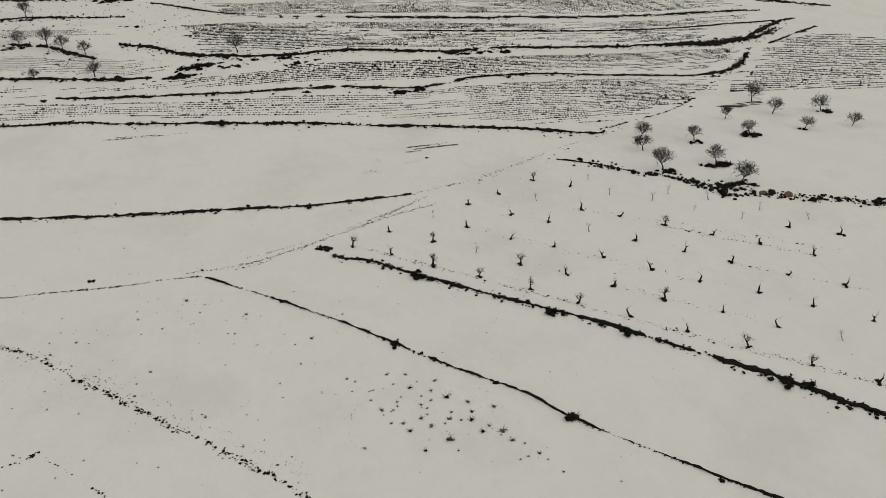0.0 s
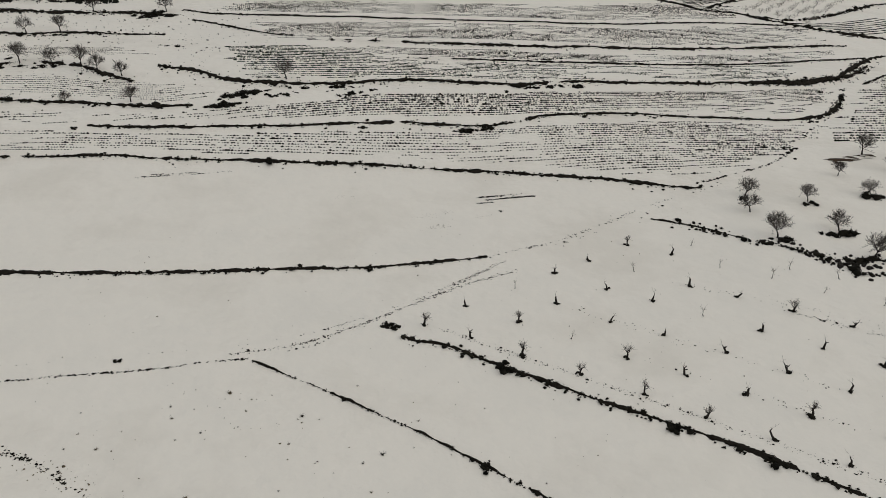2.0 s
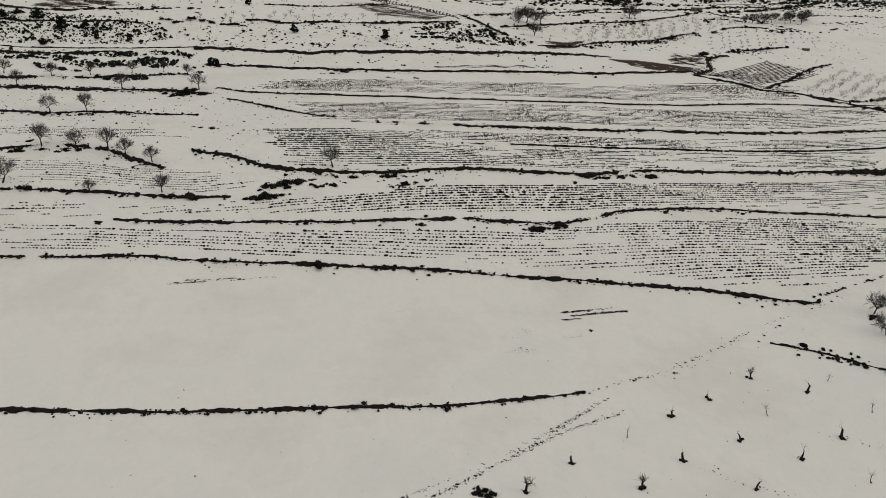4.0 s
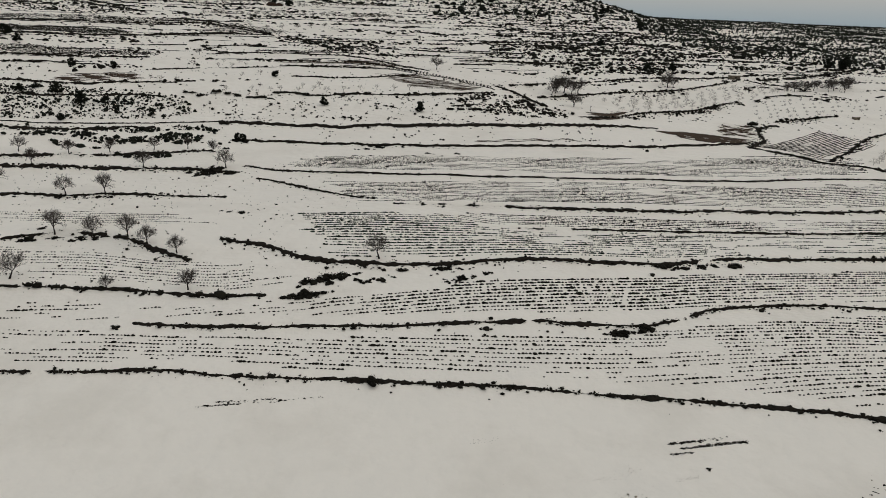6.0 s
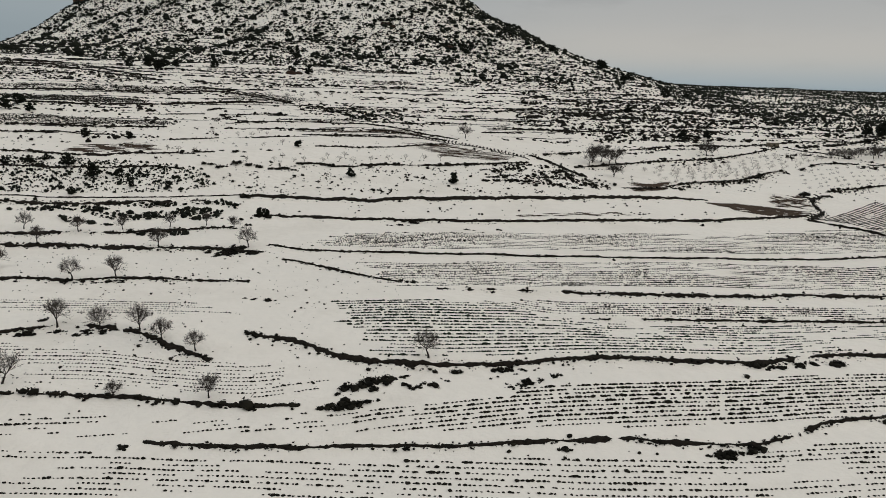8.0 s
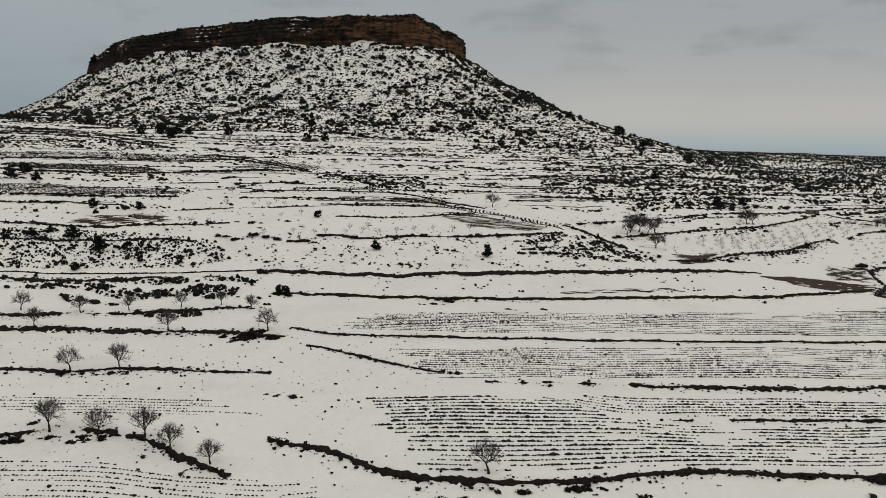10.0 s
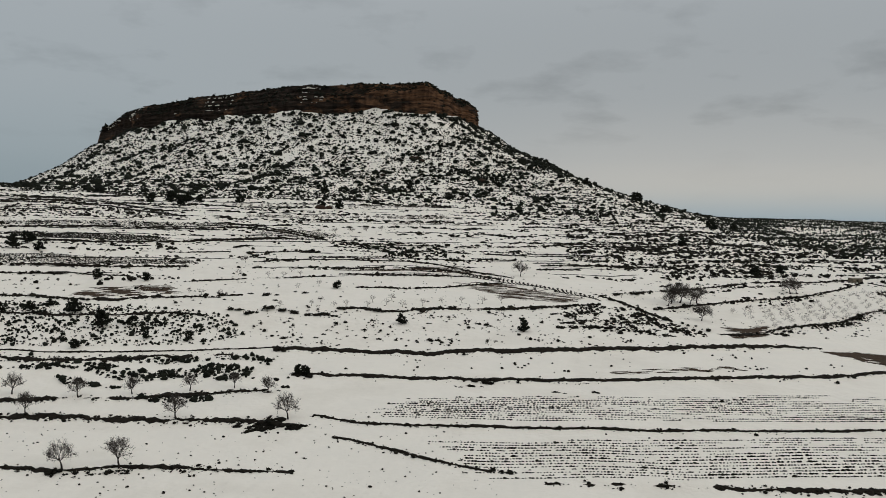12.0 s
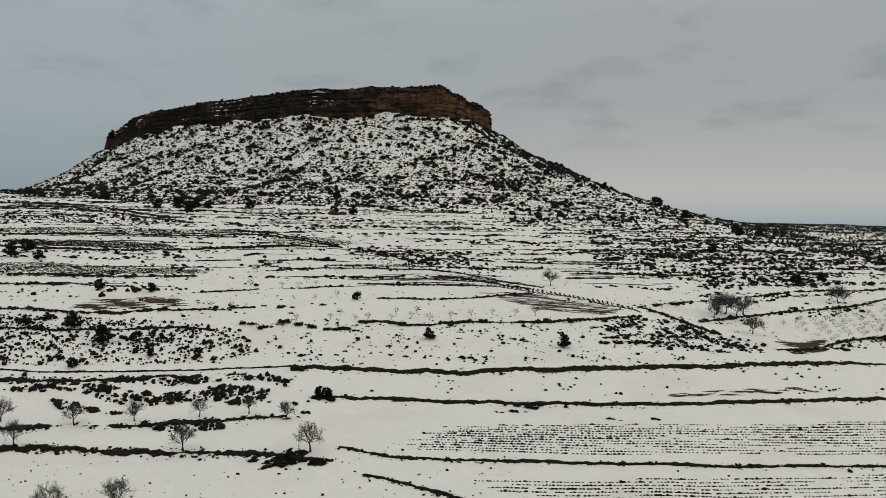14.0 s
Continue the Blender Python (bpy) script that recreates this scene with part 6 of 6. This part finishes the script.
for n, (x, y, s) in enumerate([(-38, 744, 3.0), (-35, 747, 2.0), (-32, 742, 2.4), (10, 699, 3.2), (-59, 711, 2.2), (-84, 543, 2.6), (-80, 545, 2.0), (-158, 752, 1.8), (-18, 737, 1.8)]):
    ob = thing("boulder", "large brown fallen block on the mountain slope", "boulder", FALLEN[n % 3], group="fallen blocks under the cliff")
    ob.matrix_basis = stand(None, x, y, 67 * n, s, sink=-0.1)
k = stone_rng.randint(12, len(wall_line) - 1, 230)
x, y = wall_line[k, 0] + stone_rng.normal(size=230) * 0.8, wall_line[k, 1] + stone_rng.normal(size=230) * 0.55
r = stone_rng.lognormal(-1.5, 0.5, 230).clip(0.08, 0.7)
thing("wall_scrub", "dark brambles between the stones of the tumbled wall", "scrub", mesh_of("wall_scrub", *clumps(x, y, r * 1.3, r * 0.8, stone_rng, 14), SCRUB), kind="stuff")


# ---- the lane: marks of feet and wheels, and dotted verges ----
def dotted(line, gap, sideways, size, seed, label, name, mat=SCRUB, stretch=1.3, shards=6):
    rng = np.random.RandomState(seed)
    p = smooth_line(np.array(line, float), 0.1)
    n = int(len(p) * 0.1 / gap)
    k = rng.randint(0, len(p), n)
    lumpy = wobble(np.arange(len(p)) * 0.1, 5, rng, 3)[k]
    k = k[rng.uniform(size=n) < np.clip(0.55 + 0.7 * lumpy, 0.05, 1)]
    x, y = p[k, 0] + rng.normal(size=len(k)) * sideways, p[k, 1] + rng.normal(size=len(k)) * sideways
    r = size * rng.lognormal(0, 0.45, len(k))
    thing(name, label, "marks" if "mark" in name else "weeds" if "speck" in name else "verge", mesh_of(name, *clumps(x, y, r * stretch, r * 0.55, rng, shards), mat), kind="stuff")


dotted([(-60, 98), (-42.8, 98.6), (-35.6, 99.6), (-27.9, 100.4), (-22.8, 101.5), (-17.4, 102.2)], 0.1, 0.1, 0.075, 1, "dark tufts along the snowy lane verge", "verge_tufts")
dotted([(-17.4, 102.2), (-12, 104.2), (-9, 106)], 0.35, 0.12, 0.1, 2, "small tufts along the snowy lane verge", "verge_tufts")
dotted([(-43.9, 101.4), (-33.9, 102.9), (-25.9, 103.9), (-17.7, 105.5), (-10.8, 107.7)], 0.8, 0.15, 0.06, 3, "faint dark specks on the far lane verge", "verge_tufts")
dotted([(-20, 103.2), (-12, 105.2), (-5.5, 109.2), (0.5, 113.8), (7.8, 118.8), (15.4, 122.4)], 0.055, 0.2, 0.05, 4, "footprints and mud showing through lane snow", "lane_marks", EARTH, 1.5, 2)
dotted([(-11, 107.4), (-4.7, 111.2), (0.6, 114.8), (7.2, 119.6), (14, 125)], 0.055, 0.2, 0.05, 5, "wheel marks and mud showing through lane snow", "lane_marks", EARTH, 1.5, 2)
dotted([(12.3, 126.6), (16.7, 128.4), (23.4, 130.8), (29, 134)], 0.16, 0.18, 0.085, 6, "dark tufts along the lane verge", "verge_tufts")
dotted([(24, 131.4), (32, 136.2), (40.4, 141.1), (44, 143)], 0.2, 0.18, 0.075, 7, "dark tufts along the lane verge", "verge_tufts")
dotted([(22, 129), (30, 133.2), (38, 137.8), (46, 143), (55, 147.5)], 0.7, 0.35, 0.1, 8, "specks of mud on the lane", "lane_marks", EARTH, 1.4, 2)
dotted([(49.9, 147.6), (55.3, 149.8), (62.5, 153), (69, 158), (75, 165)], 0.2, 0.16, 0.15, 9, "dark tufts along the lane verge", "verge_tufts")
dotted([(76, 168), (88, 181), (97, 192), (104, 203), (116, 218), (134, 236)], 0.5, 0.4, 0.2, 10, "dark tufts along the upper lane", "verge_tufts")
dotted([(66, 153), (72, 158), (80, 165)], 0.8, 0.3, 0.14, 11, "dark tufts along the lane", "verge_tufts")
dotted([(-48, 91.5), (-38.3, 87.1), (-33.9, 84.5), (-29.2, 80.3), (-23.6, 75.8), (-17.1, 70.1), (-11.3, 65.5), (-5.9, 60.6), (-1, 55)], 0.07, 0.24, 0.085, 12, "loose line of dark clods and tufts across the snow", "field_edge", SCRUB, 1.3, 8)
dotted([(-36, 85.9), (-23.2, 77), (-16.5, 71.6), (-10.5, 67), (-4, 61.6)], 0.12, 0.8, 0.05, 13, "specks of dry weeds beside the field edge", "field_edge", STRAW, 1.3, 8)
dotted([(-32.5, 64.8), (-31.1, 65.4), (-29.1, 66.4), (-27.3, 68)], 0.13, 0.1, 0.045, 14, "dark soil streaks in field snow", "soil_marks", EARTH, 2.0, 2)
dotted([(-30, 66.4), (-28.7, 67.1), (-27.4, 67.9)], 0.1, 0.06, 0.05, 17, "dark soil streaks in field snow", "soil_marks", EARTH, 2.0, 2)
dotted([(-27.6, 66.3), (-25.7, 64.7), (-23.7, 62.7), (-20.8, 60.4)], 0.07, 0.09, 0.045, 15, "dark soil streaks in field snow", "soil_marks", EARTH, 2.0, 2)
dotted([(4.2, 75.1), (2.7, 74), (0.9, 70.7), (0.3, 68.1), (0.4, 66), (0.8, 64.5)], 0.32, 0.05, 0.035, 18, "a thin trail of footprints across the strip", "trail_marks", EARTH, 1.2, 2)
dotted([(-25.3, 96.8), (-19, 94.2), (-13.8, 94.4)], 0.4, 0.9, 0.06, 19, "specks of dry weeds in field snow", "field_specks", STRAW, 1.3, 6)
dotted([(-24, 92.4), (-18.3, 90.6), (-12, 88)], 0.5, 1.0, 0.05, 25, "specks of dry weeds in field snow", "field_specks", STRAW, 1.3, 6)
for n, line in enumerate([[(13.2, 146.2), (17, 146.6), (21.5, 147.3)], [(14.5, 145.2), (18, 145.7), (22.4, 146.2)], [(13, 144.2), (15.5, 144.5)], [(-42, 155.8), (-36, 156.5), (-30, 157.2), (-27, 157.6)], [(-40, 156.8), (-33, 157.4)]]):
    dotted(line, 0.018 if n < 3 else 0.045, 0.12, 0.037 if n < 3 else 0.042, 20 + n, "fine streaks of wet soil in the snow", "soil_marks", EARTH, 2.6, 2)
for n, (line, wide) in enumerate([([(3.5, 140.5), (6, 141), (8.5, 141.6)], 0.5), ([(4.5, 136.5), (7, 137)], 0.6), ([(-9, 147.6), (-6.5, 148)], 0.35), ([(12, 139.6), (15, 140.2)], 0.3)]):
    dotted(line, 0.012, wide, 0.017, 40 + n, "faint specks of soil where the snow is thin", "soil_marks", STRAW, 2.4, 0)
dotted([(28.4, 99), (24.0, 92.0), (16, 84), (11, 80)], 1.6, 0.1, 0.05, 16, "a thin trail of footprints across the strip", "trail_marks", EARTH, 1.2, 2)


# ---- dry weeds standing in the near field ----
def star_weed(seed):
    """A dry rosette: stems that spread from one root, with a few upright."""
    rng = np.random.RandomState(seed)
    pieces = []
    for k in range(22):
        a = rng.uniform(0, 6.283)
        p, r = grow(rng, (0, 0, 0.02), (math.cos(a), math.sin(a), rng.uniform(0.15, 1.2)), rng.uniform(0.25, 0.6), 0.016, 0.12, -0.05, 3)
        pieces.append(tube(p, r, 3))
    n = 3
    pieces.append(clumps(rng.normal(size=n) * 0.07, rng.normal(size=n) * 0.07, np.full(n, 0.17), np.full(n, 0.11), rng, 14, z=np.zeros(n)))
    return mesh_of("weed", *joined(pieces), SCRUB if seed % 2 else STRAW)


weed_rng = np.random.RandomState(81)
WEEDS = [star_weed(700 + k) for k in range(5)]
WEED_SPOTS = [(4.6, 76.9, 0.7), (6.8, 74, 0.9), (9.6, 75, 0.9), (10.4, 71.8, 1.3), (12.4, 70.6, 0.9), (7.6, 70.8, 0.7), (12.3, 67.5, 1.1), (8.3, 67.1, 1.1), (6.1, 66.5, 0.9), (9.8, 64.7, 1.4), (15.1, 65.4, 1.3), (13.1, 65.6, 1.0),
              (1.6, 64.4, 0.7), (7.3, 63.3, 0.8), (13.9, 66.4, 0.7), (5.6, 67.9, 0.8), (4.4, 68, 0.6), (8.9, 73.2, 0.8), (12.6, 68.9, 0.8), (14.9, 69.4, 0.9), (6.6, 76.6, 0.7), (0.3, 76.5, 0.6), (15.7, 63.9, 0.9)]
for n in range(42):
    u, w = weed_rng.uniform(size=2)
    WEED_SPOTS.append((3.5 + 17 * u + weed_rng.normal() * 1.4, 76.5 - 16 * u - 5.5 * w + weed_rng.normal() * 1.0, weed_rng.lognormal(-0.75, 0.35)))
for n, (x, y, size) in enumerate(WEED_SPOTS):
    ob = thing("weed", "dry dark rosette weed poking through snow", "weed", WEEDS[n % 5], group="weeds in the near field")
    ob.matrix_basis = stand(None, x, y, weed_rng.uniform(0, 360), size, sink=0.0)
for n in range(70):
    x, y = weed_rng.uniform(-34, 4), weed_rng.uniform(62, 96)
    ob = thing("weed", "small dry weed stem in snow", "weed", WEEDS[n % 5], group="weeds in the near field")
    ob.matrix_basis = stand(None, x, y, weed_rng.uniform(0, 360), weed_rng.lognormal(-1.05, 0.4), sink=0.0)
x, y = weed_rng.uniform(-40, 60, 260), weed_rng.uniform(60, 140, 260)
r = weed_rng.lognormal(-3.1, 0.5, 260)
thing("snow_specks", "tiny dark specks of straw on field snow", "weeds", mesh_of("snow_specks", *clumps(x, y, r, r * 0.8, weed_rng, 5), STRAW), kind="stuff")


# ---- the stone hut at the top lane ----
def hut(x, y, turn, size):
    ob = thing("stone_hut", "small brown dry-stone field hut under snow", "hut")
    ob.matrix_basis = stand(None, x, y, turn, size, sink=0.2)

    def slab(name, size, at, mat, hole=None):
        bm = bmesh.new()
        bmesh.ops.create_cube(bm, size=1)
        bmesh.ops.scale(bm, vec=size, verts=bm.verts)
        bmesh.ops.translate(bm, vec=at, verts=bm.verts)
        bmesh.ops.bevel(bm, geom=bm.edges[:], offset=0.06, segments=2, affect="EDGES")
        me = bpy.data.meshes.new(name)
        bm.to_mesh(me)
        bm.free()
        me.materials.append(mat)
        return part_of(name, me, ob)

    slab("wall", (2.4, 0.5, 2.6), (-1.9, -1.75, 1.3), WALL_STONE)
    slab("wall", (2.4, 0.5, 2.6), (1.9, -1.75, 1.3), WALL_STONE)
    slab("lintel", (1.4, 0.5, 0.7), (0, -1.75, 2.25), WALL_STONE)
    slab("wall", (6.2, 0.5, 2.6), (0, 1.75, 1.3), WALL_STONE)
    slab("wall", (0.5, 3.0, 2.6), (-2.85, 0, 1.3), WALL_STONE)
    slab("wall", (0.5, 3.0, 2.6), (2.85, 0, 1.3), WALL_STONE)
    slab("roof", (6.6, 4.4, 0.3), (0, 0, 2.76), SNOW)


hut(136, 438, 8, 0.72)
hut(157, 370, 20, 0.42)
